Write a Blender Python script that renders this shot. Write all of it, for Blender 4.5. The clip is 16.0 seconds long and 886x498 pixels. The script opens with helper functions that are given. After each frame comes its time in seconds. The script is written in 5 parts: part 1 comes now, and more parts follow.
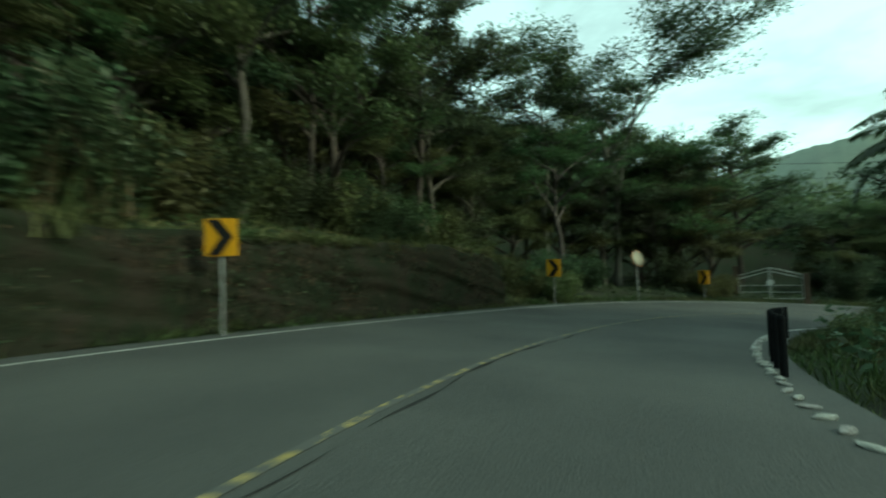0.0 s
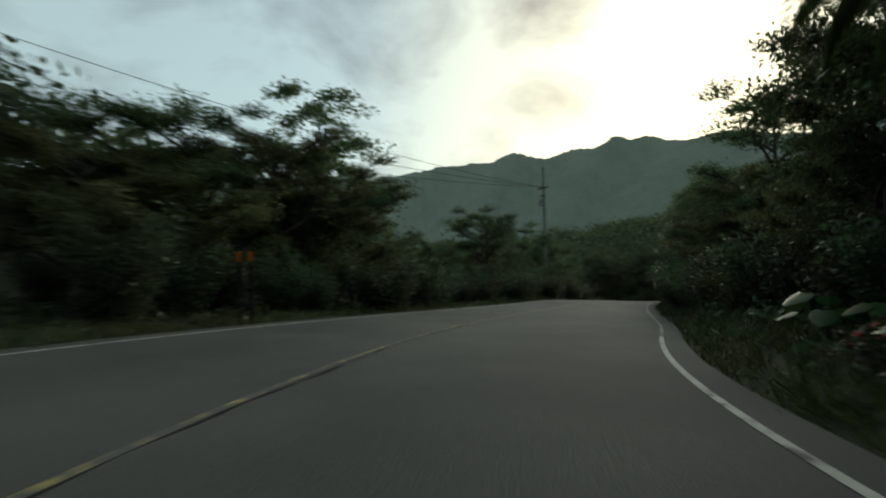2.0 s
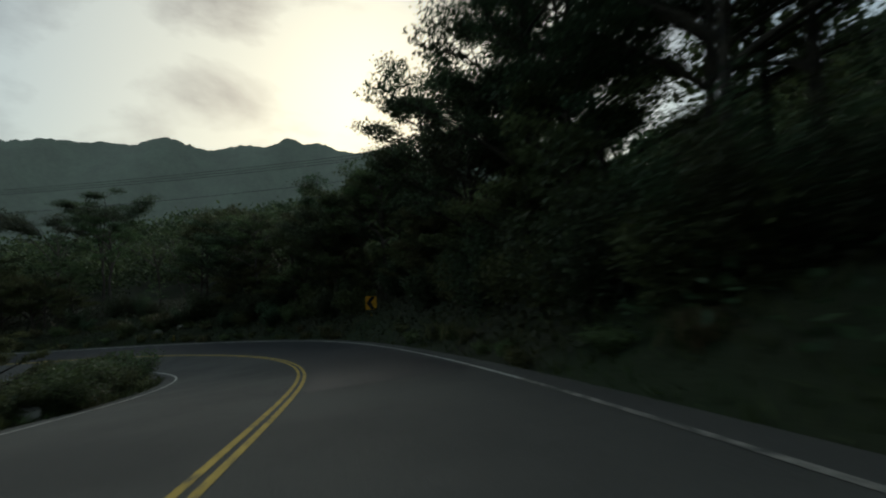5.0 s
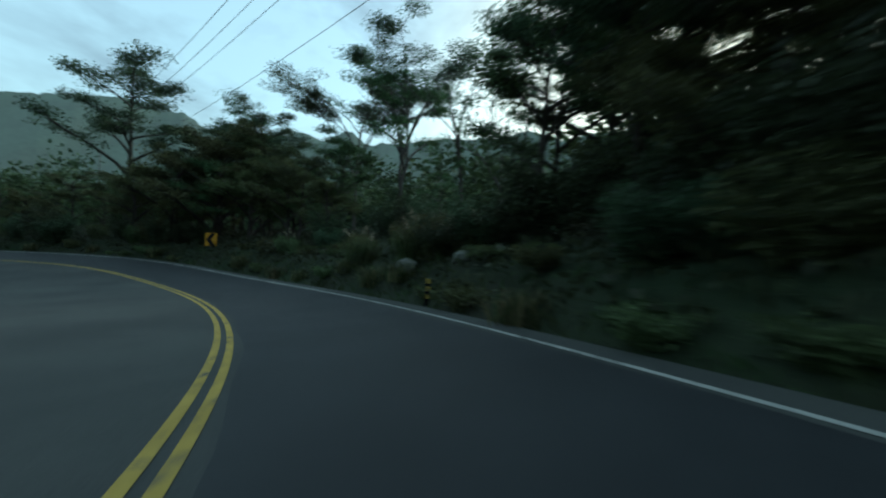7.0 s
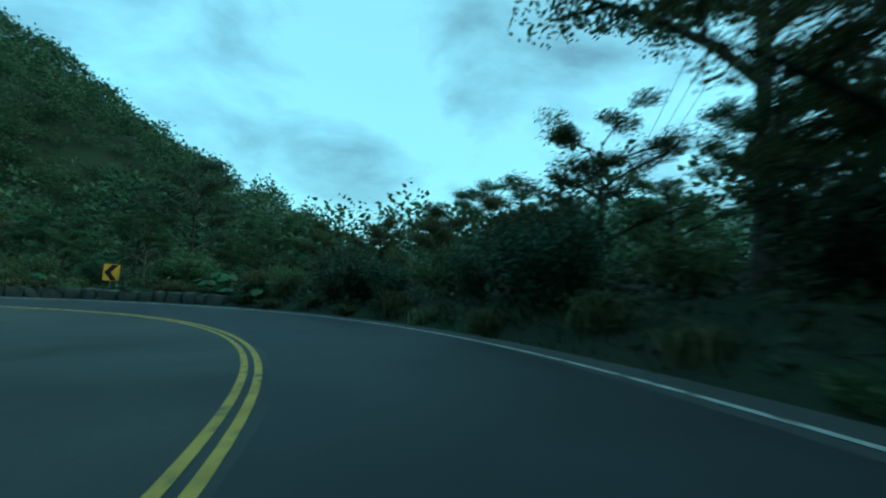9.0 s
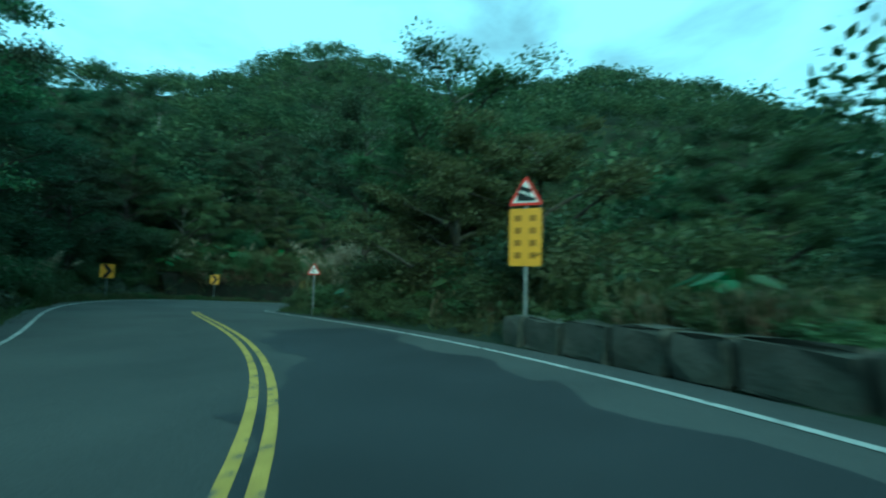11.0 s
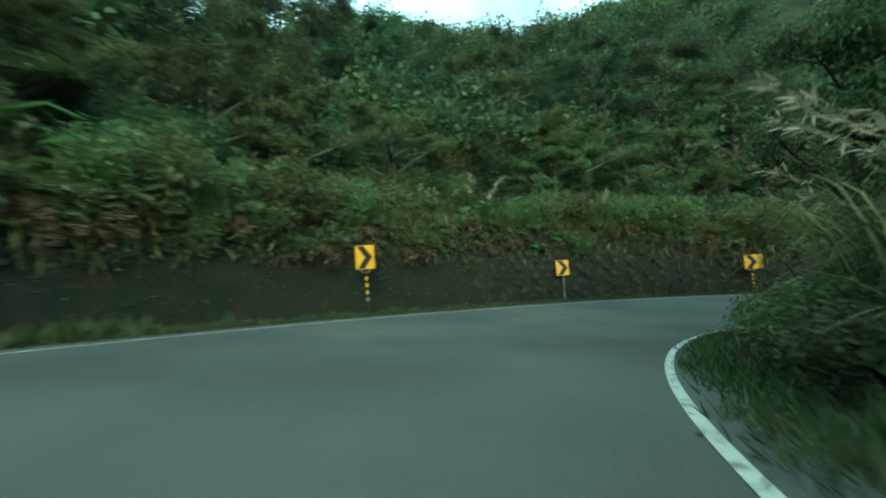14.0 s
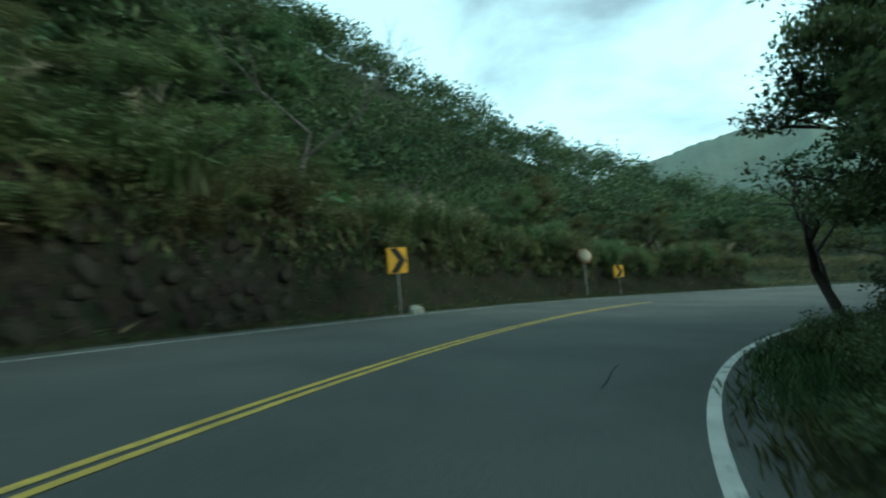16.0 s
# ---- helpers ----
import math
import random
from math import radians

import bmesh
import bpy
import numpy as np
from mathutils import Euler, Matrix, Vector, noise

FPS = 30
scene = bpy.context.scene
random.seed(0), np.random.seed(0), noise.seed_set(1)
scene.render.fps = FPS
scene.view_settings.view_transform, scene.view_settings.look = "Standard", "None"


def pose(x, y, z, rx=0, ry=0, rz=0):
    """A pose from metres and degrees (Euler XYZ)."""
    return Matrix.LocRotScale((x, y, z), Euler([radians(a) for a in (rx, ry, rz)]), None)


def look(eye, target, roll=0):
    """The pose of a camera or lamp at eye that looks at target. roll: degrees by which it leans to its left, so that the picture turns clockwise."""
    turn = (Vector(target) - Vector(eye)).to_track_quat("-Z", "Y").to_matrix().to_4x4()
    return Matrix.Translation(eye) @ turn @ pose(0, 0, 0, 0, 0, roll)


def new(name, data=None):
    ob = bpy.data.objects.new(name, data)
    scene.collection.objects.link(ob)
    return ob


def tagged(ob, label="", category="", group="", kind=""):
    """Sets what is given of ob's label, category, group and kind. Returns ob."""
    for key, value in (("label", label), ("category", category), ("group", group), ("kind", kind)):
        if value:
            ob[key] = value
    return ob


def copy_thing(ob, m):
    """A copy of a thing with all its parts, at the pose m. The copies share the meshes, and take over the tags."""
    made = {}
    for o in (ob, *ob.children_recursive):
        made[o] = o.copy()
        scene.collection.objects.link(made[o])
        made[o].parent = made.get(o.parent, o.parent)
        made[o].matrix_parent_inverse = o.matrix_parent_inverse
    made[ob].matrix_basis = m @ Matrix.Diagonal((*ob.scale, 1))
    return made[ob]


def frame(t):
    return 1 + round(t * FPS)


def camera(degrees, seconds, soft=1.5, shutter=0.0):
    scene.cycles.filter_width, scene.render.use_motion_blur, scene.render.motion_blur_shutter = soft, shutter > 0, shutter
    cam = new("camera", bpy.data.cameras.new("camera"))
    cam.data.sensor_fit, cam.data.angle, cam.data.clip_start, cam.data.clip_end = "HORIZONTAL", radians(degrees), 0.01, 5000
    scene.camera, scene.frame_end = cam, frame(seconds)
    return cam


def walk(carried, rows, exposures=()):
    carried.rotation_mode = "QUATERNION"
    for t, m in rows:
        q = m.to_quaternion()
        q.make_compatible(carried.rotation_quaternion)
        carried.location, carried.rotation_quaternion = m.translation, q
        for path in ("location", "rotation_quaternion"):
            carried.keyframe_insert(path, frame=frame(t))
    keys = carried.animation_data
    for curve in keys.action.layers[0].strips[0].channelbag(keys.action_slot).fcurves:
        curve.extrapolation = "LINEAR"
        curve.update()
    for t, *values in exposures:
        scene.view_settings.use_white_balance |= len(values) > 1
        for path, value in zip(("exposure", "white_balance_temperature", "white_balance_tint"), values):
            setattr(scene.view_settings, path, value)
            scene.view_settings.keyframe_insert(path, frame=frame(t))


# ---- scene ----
# ---- camera ----
def aim(x, y, z, yaw, pitch, roll):
    a, b = radians(yaw), radians(pitch)
    return look((x, y, z), (x - math.sin(a) * math.cos(b), y + math.cos(a) * math.cos(b), z + math.sin(b)), roll)


cam = camera(90.0, 16.0, soft=2.0, shutter=0.25)
PATH = [
    (0.00, -0.032, 0.008, 1.375, -0.04, 2.05, -2.14),
    (0.10, 0.179, 1.044, 1.308, -5.00, 2.25, -1.97),
    (0.30, 0.733, 3.120, 1.169, -12.49, 1.92, -2.06),
    (0.50, 1.596, 5.184, 1.011, -20.81, 1.83, -1.64),
    (0.70, 2.885, 7.178, 0.857, -28.53, 1.73, -1.89),
    (1.00, 5.175, 10.405, 0.576, -40.88, 1.82, -1.60),
    (1.30, 7.741, 13.599, 0.279, -54.11, 1.41, -1.55),
    (1.50, 9.886, 14.983, 0.077, -61.20, 1.57, -1.95),
    (1.70, 12.042, 15.871, -0.103, -68.02, 1.43, -1.76),
    (1.80, 13.149, 16.308, -0.199, -69.90, 1.11, -1.51),
    (2.00, 15.656, 16.851, -0.404, -77.78, 0.91, -1.57),
    (2.20, 18.539, 17.233, -0.650, -84.71, 0.70, -1.74),
    (2.40, 21.762, 17.438, -0.935, -91.98, 0.78, -1.71),
    (2.50, 23.467, 17.447, -1.086, -94.97, 0.80, -1.57),
    (2.80, 28.869, 17.048, -1.544, -105.64, 1.36, -0.46),
    (3.00, 32.493, 16.536, -1.820, -109.15, 2.24, 0.28),
    (3.20, 36.004, 15.722, -2.089, -111.83, 2.44, 0.51),
    (3.50, 41.235, 14.301, -2.501, -114.64, 2.45, 0.39),
    (3.80, 46.324, 12.694, -2.841, -117.61, 2.23, 0.07),
    (4.10, 51.284, 10.969, -3.247, -119.55, 1.87, -0.37),
    (4.40, 56.148, 9.224, -3.736, -120.35, 1.47, -0.85),
    (4.70, 60.949, 7.558, -4.311, -119.95, 0.97, -1.29),
    (5.00, 65.721, 6.076, -5.024, -118.23, 0.80, -1.61),
    (5.30, 70.486, 4.883, -5.811, -115.17, 0.85, -1.73),
    (5.50, 73.606, 3.969, -6.402, -113.01, 0.17, -0.31),
    (5.70, 76.814, 3.370, -6.988, -110.90, -0.34, 1.20),
    (5.80, 78.419, 3.203, -7.268, -108.70, 0.01, 1.92),
    (6.00, 81.534, 2.786, -7.785, -104.95, -0.39, 3.11),
    (6.10, 83.135, 2.685, -8.036, -102.98, -0.83, 3.81),
    (6.20, 84.784, 2.751, -8.281, -101.02, -0.62, 4.29),
    (6.50, 89.860, 3.117, -9.005, -93.43, -1.53, 4.36),
    (6.60, 91.524, 3.445, -9.220, -90.50, -2.19, 3.91),
    (7.00, 97.983, 5.977, -9.988, -76.58, -1.14, 4.17),
    (7.40, 103.866, 9.634, -10.569, -61.95, -0.14, 3.16),
    (7.50, 105.171, 10.754, -10.697, -57.74, 0.11, 3.03),
    (7.80, 108.706, 14.458, -11.036, -46.55, 1.16, 2.67),
    (8.00, 110.726, 17.127, -11.229, -40.22, 1.94, 2.65),
    (8.20, 112.495, 19.740, -11.390, -34.37, 2.97, 3.41),
    (8.40, 113.825, 22.474, -11.514, -28.85, 3.36, 3.61),
    (8.50, 114.438, 23.786, -11.569, -27.21, 3.96, 3.94),
    (8.60, 114.978, 25.107, -11.622, -24.56, 4.56, 4.26),
    (8.70, 115.432, 26.461, -11.673, -21.97, 5.12, 4.56),
    (9.00, 116.362, 30.474, -11.803, -16.10, 5.05, 4.40),
    (9.30, 116.723, 34.397, -11.933, -10.07, 4.87, 4.01),
    (9.60, 116.494, 38.148, -12.064, -2.21, 4.63, 3.47),
    (9.90, 115.573, 41.602, -12.194, 8.79, 4.36, 2.89),
    (10.20, 113.917, 44.563, -12.325, 21.94, 4.11, 2.35),
    (10.50, 111.670, 46.859, -12.456, 35.10, 3.93, 1.96),
    (10.80, 109.057, 48.398, -12.586, 48.22, 3.86, 1.81),
    (11.00, 107.380, 49.185, -12.676, 57.93, 4.17, 1.43),
    (11.20, 105.431, 49.926, -12.761, 65.70, 4.09, 1.51),
    (11.50, 102.039, 50.602, -12.855, 79.27, 5.06, 0.98),
    (11.70, 99.777, 50.910, -12.897, 84.15, 5.41, 0.41),
    (12.00, 96.515, 51.164, -12.965, 89.57, 5.83, -0.17),
    (12.50, 91.351, 51.517, -13.110, 93.19, 5.37, -1.64),
    (13.00, 86.001, 52.248, -13.365, 90.29, 4.03, -2.28),
    (13.40, 81.632, 53.381, -13.659, 81.47, 3.09, -3.12),
    (13.50, 80.547, 53.801, -13.740, 78.37, 3.15, -3.20),
    (13.80, 77.480, 55.446, -14.003, 67.59, 2.54, -3.50),
    (14.00, 75.504, 56.767, -14.173, 61.87, 3.38, -4.42),
    (14.10, 74.602, 57.536, -14.253, 58.58, 3.39, -4.50),
    (14.20, 73.747, 58.349, -14.336, 55.33, 3.03, -4.67),
    (14.50, 71.497, 61.036, -14.593, 45.55, 2.82, -4.60),
    (15.00, 68.913, 66.194, -15.029, 29.92, 2.47, -4.65),
    (15.20, 68.189, 68.489, -15.231, 22.05, 2.21, -4.42),
    (15.30, 67.947, 69.675, -15.331, 17.75, 2.37, -4.31),
    (15.50, 67.669, 72.079, -15.522, 10.30, 2.92, -4.41),
    (15.80, 68.276, 75.568, -15.766, -0.72, 2.11, -4.67),
    (16.00, 69.187, 77.772, -15.913, -9.15, 3.42, -4.58),
]
EXPOSURES = [
    (0.0, 1.1, 6350, -32),
    (1.0, 1.0, 6700, -21),
    (1.5, 0.55, 6700, -14),
    (2.0, 0.05, 6500, -6),
    (3.2, -0.88, 6500, 0),
    (5.3, -0.35, 6200, 0),
    (6.0, -0.02, 6150, -1),
    (6.5, 0.3, 5600, -5),
    (7.0, 0.42, 5200, -15),
    (7.5, 0.3, 4600, -34),
    (8.2, 0.45, 4300, -40),
    (8.7, 0.5, 4200, -40),
    (11.0, 0.95, 4150, -52),
    (11.5, 0.7, 4250, -50),
    (12.0, 1.05, 4600, -46),
    (12.5, 1.2, 4500, -49),
    (13.0, 0.88, 4700, -48),
    (13.5, 1.3, 5100, -46),
    (14.5, 2.2, 5600, -34),
    (15.0, 2.05, 5550, -34),
    (15.5, 1.75, 5450, -29), (15.7, 1.4, 5450, -28),
    (16.0, 1.12, 5450, -27),
]
walk(cam, [(t, aim(*p)) for t, *p in PATH], EXPOSURES)

# ---- sky and sun ----
SUN_AZ, SUN_EL = radians(110), radians(20)   # clockwise from +y
world = bpy.data.worlds.new("sky")
scene.world = world
world.use_nodes = True
wn, wl = world.node_tree.nodes, world.node_tree.links
wn.clear()
w_out = wn.new("ShaderNodeOutputWorld")
w_bg = wn.new("ShaderNodeBackground")
w_sky = wn.new("ShaderNodeTexSky")
w_sky.sky_type = "NISHITA"
w_sky.sun_disc = False
w_sky.sun_elevation, w_sky.sun_rotation = SUN_EL, SUN_AZ
w_sky.air_density, w_sky.dust_density, w_sky.ozone_density = 1.2, 2.5, 1.5
w_co = wn.new("ShaderNodeTexCoord")
w_map = wn.new("ShaderNodeMapping")
w_map.inputs["Scale"].default_value = (1.0, 1.0, 1.9)
w_no = wn.new("ShaderNodeTexNoise")
w_no.inputs["Scale"].default_value, w_no.inputs["Detail"].default_value, w_no.inputs["Roughness"].default_value = 3.0, 7, 0.55
w_no.inputs["Distortion"].default_value = 0.25
w_ramp = wn.new("ShaderNodeValToRGB")
w_ramp.color_ramp.elements[0].position, w_ramp.color_ramp.elements[1].position = 0.44, 0.7
w_veil = wn.new("ShaderNodeMix")          # thin high overcast over the clear sky
w_veil.data_type = "RGBA"
w_veil.inputs[0].default_value = 0.5
w_veil.inputs[7].default_value = (6.2, 7.0, 7.3, 1)
w_cl = wn.new("ShaderNodeMix")            # thicker cloud, darker than the veil
w_cl.data_type = "RGBA"
w_cl.blend_type = "MULTIPLY"
w_cl.inputs[7].default_value = (0.5, 0.47, 0.5, 1)
wl.new(w_co.outputs["Generated"], w_map.inputs["Vector"])
wl.new(w_map.outputs["Vector"], w_no.inputs["Vector"])
wl.new(w_no.outputs["Fac"], w_ramp.inputs["Fac"])
wl.new(w_sky.outputs["Color"], w_veil.inputs[6])
wl.new(w_ramp.outputs["Color"], w_cl.inputs[0])
# warm haze round the low sun
w_dot = wn.new("ShaderNodeVectorMath")
w_dot.operation = "DOT_PRODUCT"
w_dot.inputs[1].default_value = (math.sin(SUN_AZ) * 0.97, math.cos(SUN_AZ) * 0.97, 0.24)
w_halo = wn.new("ShaderNodeMapRange")
w_halo.interpolation_type = "SMOOTHSTEP"
w_halo.inputs[1].default_value, w_halo.inputs[2].default_value, w_halo.inputs[4].default_value = 0.72, 1.03, 0.7
w_warm = wn.new("ShaderNodeMix")
w_warm.data_type = "RGBA"
w_warm.inputs[7].default_value = (10.5, 9.2, 7.2, 1)
wl.new(w_co.outputs["Generated"], w_dot.inputs[0])
wl.new(w_dot.outputs["Value"], w_halo.inputs[0])
wl.new(w_halo.outputs[0], w_warm.inputs[0])
wl.new(w_veil.outputs[2], w_warm.inputs[6])
wl.new(w_warm.outputs[2], w_cl.inputs[6])
wl.new(w_cl.outputs[2], w_bg.inputs["Color"])
w_bg.inputs["Strength"].default_value = 0.12
wl.new(w_bg.outputs["Background"], w_out.inputs["Surface"])

sun = new("sun", bpy.data.lights.new("sun", "SUN"))
sun.data.energy, sun.data.angle, sun.data.color = 1.0, radians(18), (1.0, 0.93, 0.84)
sun.matrix_world = look((0, 0, 60), (-math.sin(SUN_AZ) * math.cos(SUN_EL), -math.cos(SUN_AZ) * math.cos(SUN_EL), 60 - math.sin(SUN_EL)))


# ---- materials ----
def material(name, color, rough=0.8, scale=4.0, vary=0.35, bump=0.3, bump_scale=40.0, second=None, metal=0.0, object_random=0.0,
             island=0.0, through_light=0.0, fine=0.25, spec=0.3):
    """A procedural surface: two scales of colour variation, fine relief, optional per-object and per-piece change, and leaf translucency."""
    m = bpy.data.materials.new(name)
    m.use_nodes = True
    n, l = m.node_tree.nodes, m.node_tree.links
    b = n["Principled BSDF"]
    b.inputs["Roughness"].default_value = rough
    b.inputs["Metallic"].default_value = metal
    b.inputs["Specular IOR Level"].default_value = spec
    co = n.new("ShaderNodeTexCoord")
    big = n.new("ShaderNodeTexNoise")
    big.inputs["Scale"].default_value, big.inputs["Detail"].default_value = scale, 5
    small = n.new("ShaderNodeTexNoise")
    small.inputs["Scale"].default_value, small.inputs["Detail"].default_value = bump_scale, 4
    l.new(co.outputs["Object"], big.inputs["Vector"])
    l.new(co.outputs["Object"], small.inputs["Vector"])
    mix = n.new("ShaderNodeMix")
    mix.data_type = "RGBA"
    c2 = second or tuple(c * (1 - vary) for c in color)
    mix.inputs[6].default_value, mix.inputs[7].default_value = (*color, 1), (*c2, 1)
    ramp = n.new("ShaderNodeMapRange")
    ramp.inputs[1].default_value, ramp.inputs[2].default_value = 0.35, 0.65
    l.new(big.outputs["Fac"], ramp.inputs[0])
    l.new(ramp.outputs[0], mix.inputs[0])
    out = mix.outputs[2]
    val = n.new("ShaderNodeMath")
    val.operation = "MULTIPLY_ADD"
    val.inputs[1].default_value, val.inputs[2].default_value = 2 * fine, 1 - fine
    l.new(small.outputs["Fac"], val.inputs[0])
    last = val.outputs[0]
    for socket, amount in (("object", object_random), ("island", island)):
        if amount:
            src = n.new("ShaderNodeObjectInfo").outputs["Random"] if socket == "object" else n.new("ShaderNodeNewGeometry").outputs["Random Per Island"]
            add = n.new("ShaderNodeMath")
            add.operation = "MULTIPLY_ADD"
            add.inputs[1].default_value, add.inputs[2].default_value = 2 * amount, 1 - amount
            l.new(src, add.inputs[0])
            mul = n.new("ShaderNodeMath")
            mul.operation = "MULTIPLY"
            l.new(last, mul.inputs[0])
            l.new(add.outputs[0], mul.inputs[1])
            last = mul.outputs[0]
    hsv = n.new("ShaderNodeHueSaturation")
    l.new(out, hsv.inputs["Color"])
    l.new(last, hsv.inputs["Value"])
    if object_random:
        hue = n.new("ShaderNodeMath")
        hue.operation = "MULTIPLY_ADD"
        hue.inputs[1].default_value, hue.inputs[2].default_value = 0.1, 0.435
        l.new(n.new("ShaderNodeObjectInfo").outputs["Random"], hue.inputs[0])
        l.new(hue.outputs[0], hsv.inputs["Hue"])
    l.new(hsv.outputs["Color"], b.inputs["Base Color"])
    if bump:
        bp = n.new("ShaderNodeBump")
        bp.inputs["Strength"].default_value, bp.inputs["Distance"].default_value = bump, 0.02
        l.new(small.outputs["Fac"], bp.inputs["Height"])
        l.new(bp.outputs["Normal"], b.inputs["Normal"])
    if through_light:
        tr = n.new("ShaderNodeBsdfTranslucent")
        l.new(hsv.outputs["Color"], tr.inputs["Color"])
        ms = n.new("ShaderNodeMixShader")
        ms.inputs[0].default_value = through_light
        l.new(b.outputs[0], ms.inputs[1])
        l.new(tr.outputs[0], ms.inputs[2])
        l.new(ms.outputs[0], n["Material Output"].inputs["Surface"])
    return m


def worn_paint(name, color, wear):
    """Road paint with holes: where it is worn the asphalt colour shows."""
    m = material(name, color, 0.85, 3.0, 0.25, 0.2, 60, spec=0.4)
    n, l = m.node_tree.nodes, m.node_tree.links
    b = n["Principled BSDF"]
    no = n.new("ShaderNodeTexNoise")
    no.inputs["Scale"].default_value, no.inputs["Detail"].default_value = 7.0, 8
    l.new(n["Texture Coordinate"].outputs["Object"], no.inputs["Vector"])
    mr = n.new("ShaderNodeMapRange")
    mr.inputs[1].default_value, mr.inputs[2].default_value = 0.62 - wear, 0.72 - wear
    l.new(no.outputs["Fac"], mr.inputs[0])
    mx = n.new("ShaderNodeMix")
    mx.data_type = "RGBA"
    mx.inputs[7].default_value = (0.084, 0.086, 0.08, 1)
    l.new(mr.outputs[0], mx.inputs[0])
    l.new(b.inputs["Base Color"].links[0].from_socket, mx.inputs[6])
    l.new(mx.outputs[2], b.inputs["Base Color"])
    return m


M_ASPHALT = material("asphalt", (0.09, 0.092, 0.085), 0.85, 0.35, 0.45, 0.8, 55, second=(0.06, 0.062, 0.059), fine=0.5, spec=0.25)
M_PATCH = material("asphalt_patch", (0.03, 0.032, 0.035), 0.7, 0.8, 0.3, 0.5, 110, fine=0.35, spec=0.4)
M_CRACK = material("crack_sealant", (0.042, 0.042, 0.04), 0.95, 3, 0.4, 0.3, 60, spec=0.05)
M_WHITE = worn_paint("white_road_paint", (0.5, 0.5, 0.46), 0.07)
M_WHITE_WORN = worn_paint("worn_white_road_paint", (0.3, 0.29, 0.26), 0.16)
M_YELLOW = worn_paint("yellow_road_paint", (0.5, 0.36, 0.07), 0.05)
M_YELLOW_WORN = worn_paint("worn_yellow_road_paint", (0.4, 0.32, 0.11), 0.25)
M_SOIL = material("soil", (0.024, 0.026, 0.014), 0.95, 0.35, 0.5, 0.8, 14, second=(0.018, 0.03, 0.011), fine=0.4)
M_EARTHWALL = material("mossy_earth_wall", (0.024, 0.02, 0.015), 0.97, 1.6, 0.5, 1.0, 16, second=(0.014, 0.018, 0.01), fine=0.75, spec=0.1)
M_DEADLEAF = material("dead_leaves", (0.06, 0.04, 0.024), 0.9, 1.5, 0.5, 0.0, 20, second=(0.025, 0.026, 0.015), island=0.5)
M_WALLSTONE = material("dark_mossy_stone", (0.016, 0.015, 0.012), 0.95, 3.0, 0.5, 1.0, 14, second=(0.034, 0.03, 0.024), object_random=0.25, fine=0.6, spec=0.1)
M_CONCRETE = material("stained_concrete", (0.1, 0.096, 0.078), 0.9, 1.6, 0.55, 0.8, 16, second=(0.055, 0.06, 0.045), fine=0.35)
M_KERB = material("white_kerb_paint", (0.42, 0.42, 0.38), 0.8, 4, 0.5, 0.4, 30, second=(0.22, 0.22, 0.19), object_random=0.25)
M_BARK = material("bark", (0.085, 0.072, 0.055), 0.95, 3, 0.5, 0.9, 22, second=(0.04, 0.037, 0.032), object_random=0.2)
M_PALEBARK = material("pale_bark", (0.13, 0.12, 0.1), 0.9, 2.5, 0.5, 0.7, 20, second=(0.085, 0.08, 0.065), object_random=0.2)
M_LEAF = material("broad_leaves", (0.092, 0.13, 0.055), 0.55, 0.7, 0.35, 0.0, 20, object_random=0.3, island=0.4, through_light=0.45)
M_LEAF2 = material("young_leaves", (0.122, 0.15, 0.062), 0.55, 0.7, 0.35, 0.0, 20, object_random=0.3, island=0.4, through_light=0.45)
M_LEAF3 = material("dark_leaves", (0.072, 0.104, 0.052), 0.5, 0.7, 0.35, 0.0, 20, object_random=0.3, island=0.4, through_light=0.4)
M_GRASS = material("verge_grass", (0.05, 0.085, 0.025), 0.65, 0.5, 0.4, 0.0, 12, second=(0.08, 0.08, 0.034), island=0.45, through_light=0.3)
M_REED = material("dry_reed", (0.22, 0.19, 0.09), 0.7, 0.6, 0.4, 0.0, 12, second=(0.1, 0.11, 0.045), island=0.4, object_random=0.2, through_light=0.3)
M_PLUME = material("reed_plume", (0.4, 0.35, 0.25), 0.9, 2, 0.3, 0.0, 30, island=0.3, through_light=0.3)
M_DRYFROND = material("dead_fronds", (0.16, 0.11, 0.065), 0.9, 2, 0.4, 0.0, 20, island=0.4, through_light=0.3)
M_BIGLEAF = material("large_leaves", (0.06, 0.12, 0.035), 0.4, 1.5, 0.3, 0.1, 20, island=0.3, object_random=0.25, through_light=0.3)
M_PALM = material("palm_fronds", (0.06, 0.09, 0.035), 0.5, 1.0, 0.35, 0.0, 20, island=0.3, through_light=0.4)
M_CANOPY = material("forest_canopy", (0.1, 0.13, 0.058), 0.7, 0.17, 0.45, 0.0, 3, second=(0.05, 0.078, 0.038), island=0.5, through_light=0.35)
M_SIGNYELLOW = material("yellow_sign_sheet", (0.63, 0.32, 0.014), 0.45, 3, 0.12, 0.05, 40, spec=0.5)
M_SIGNBLACK = material("black_sign_sheet", (0.012, 0.012, 0.012), 0.5, 3, 0.2, 0.05, 40)
M_SIGNWHITE = material("white_sign_sheet", (0.72, 0.72, 0.68), 0.5, 3, 0.12, 0.05, 40)
M_SIGNRED = material("red_sign_sheet", (0.5, 0.035, 0.025), 0.5, 3, 0.2, 0.05, 40)
M_PRINT = material("faded_print", (0.3, 0.15, 0.012), 0.5, 6, 0.3, 0.05, 60)
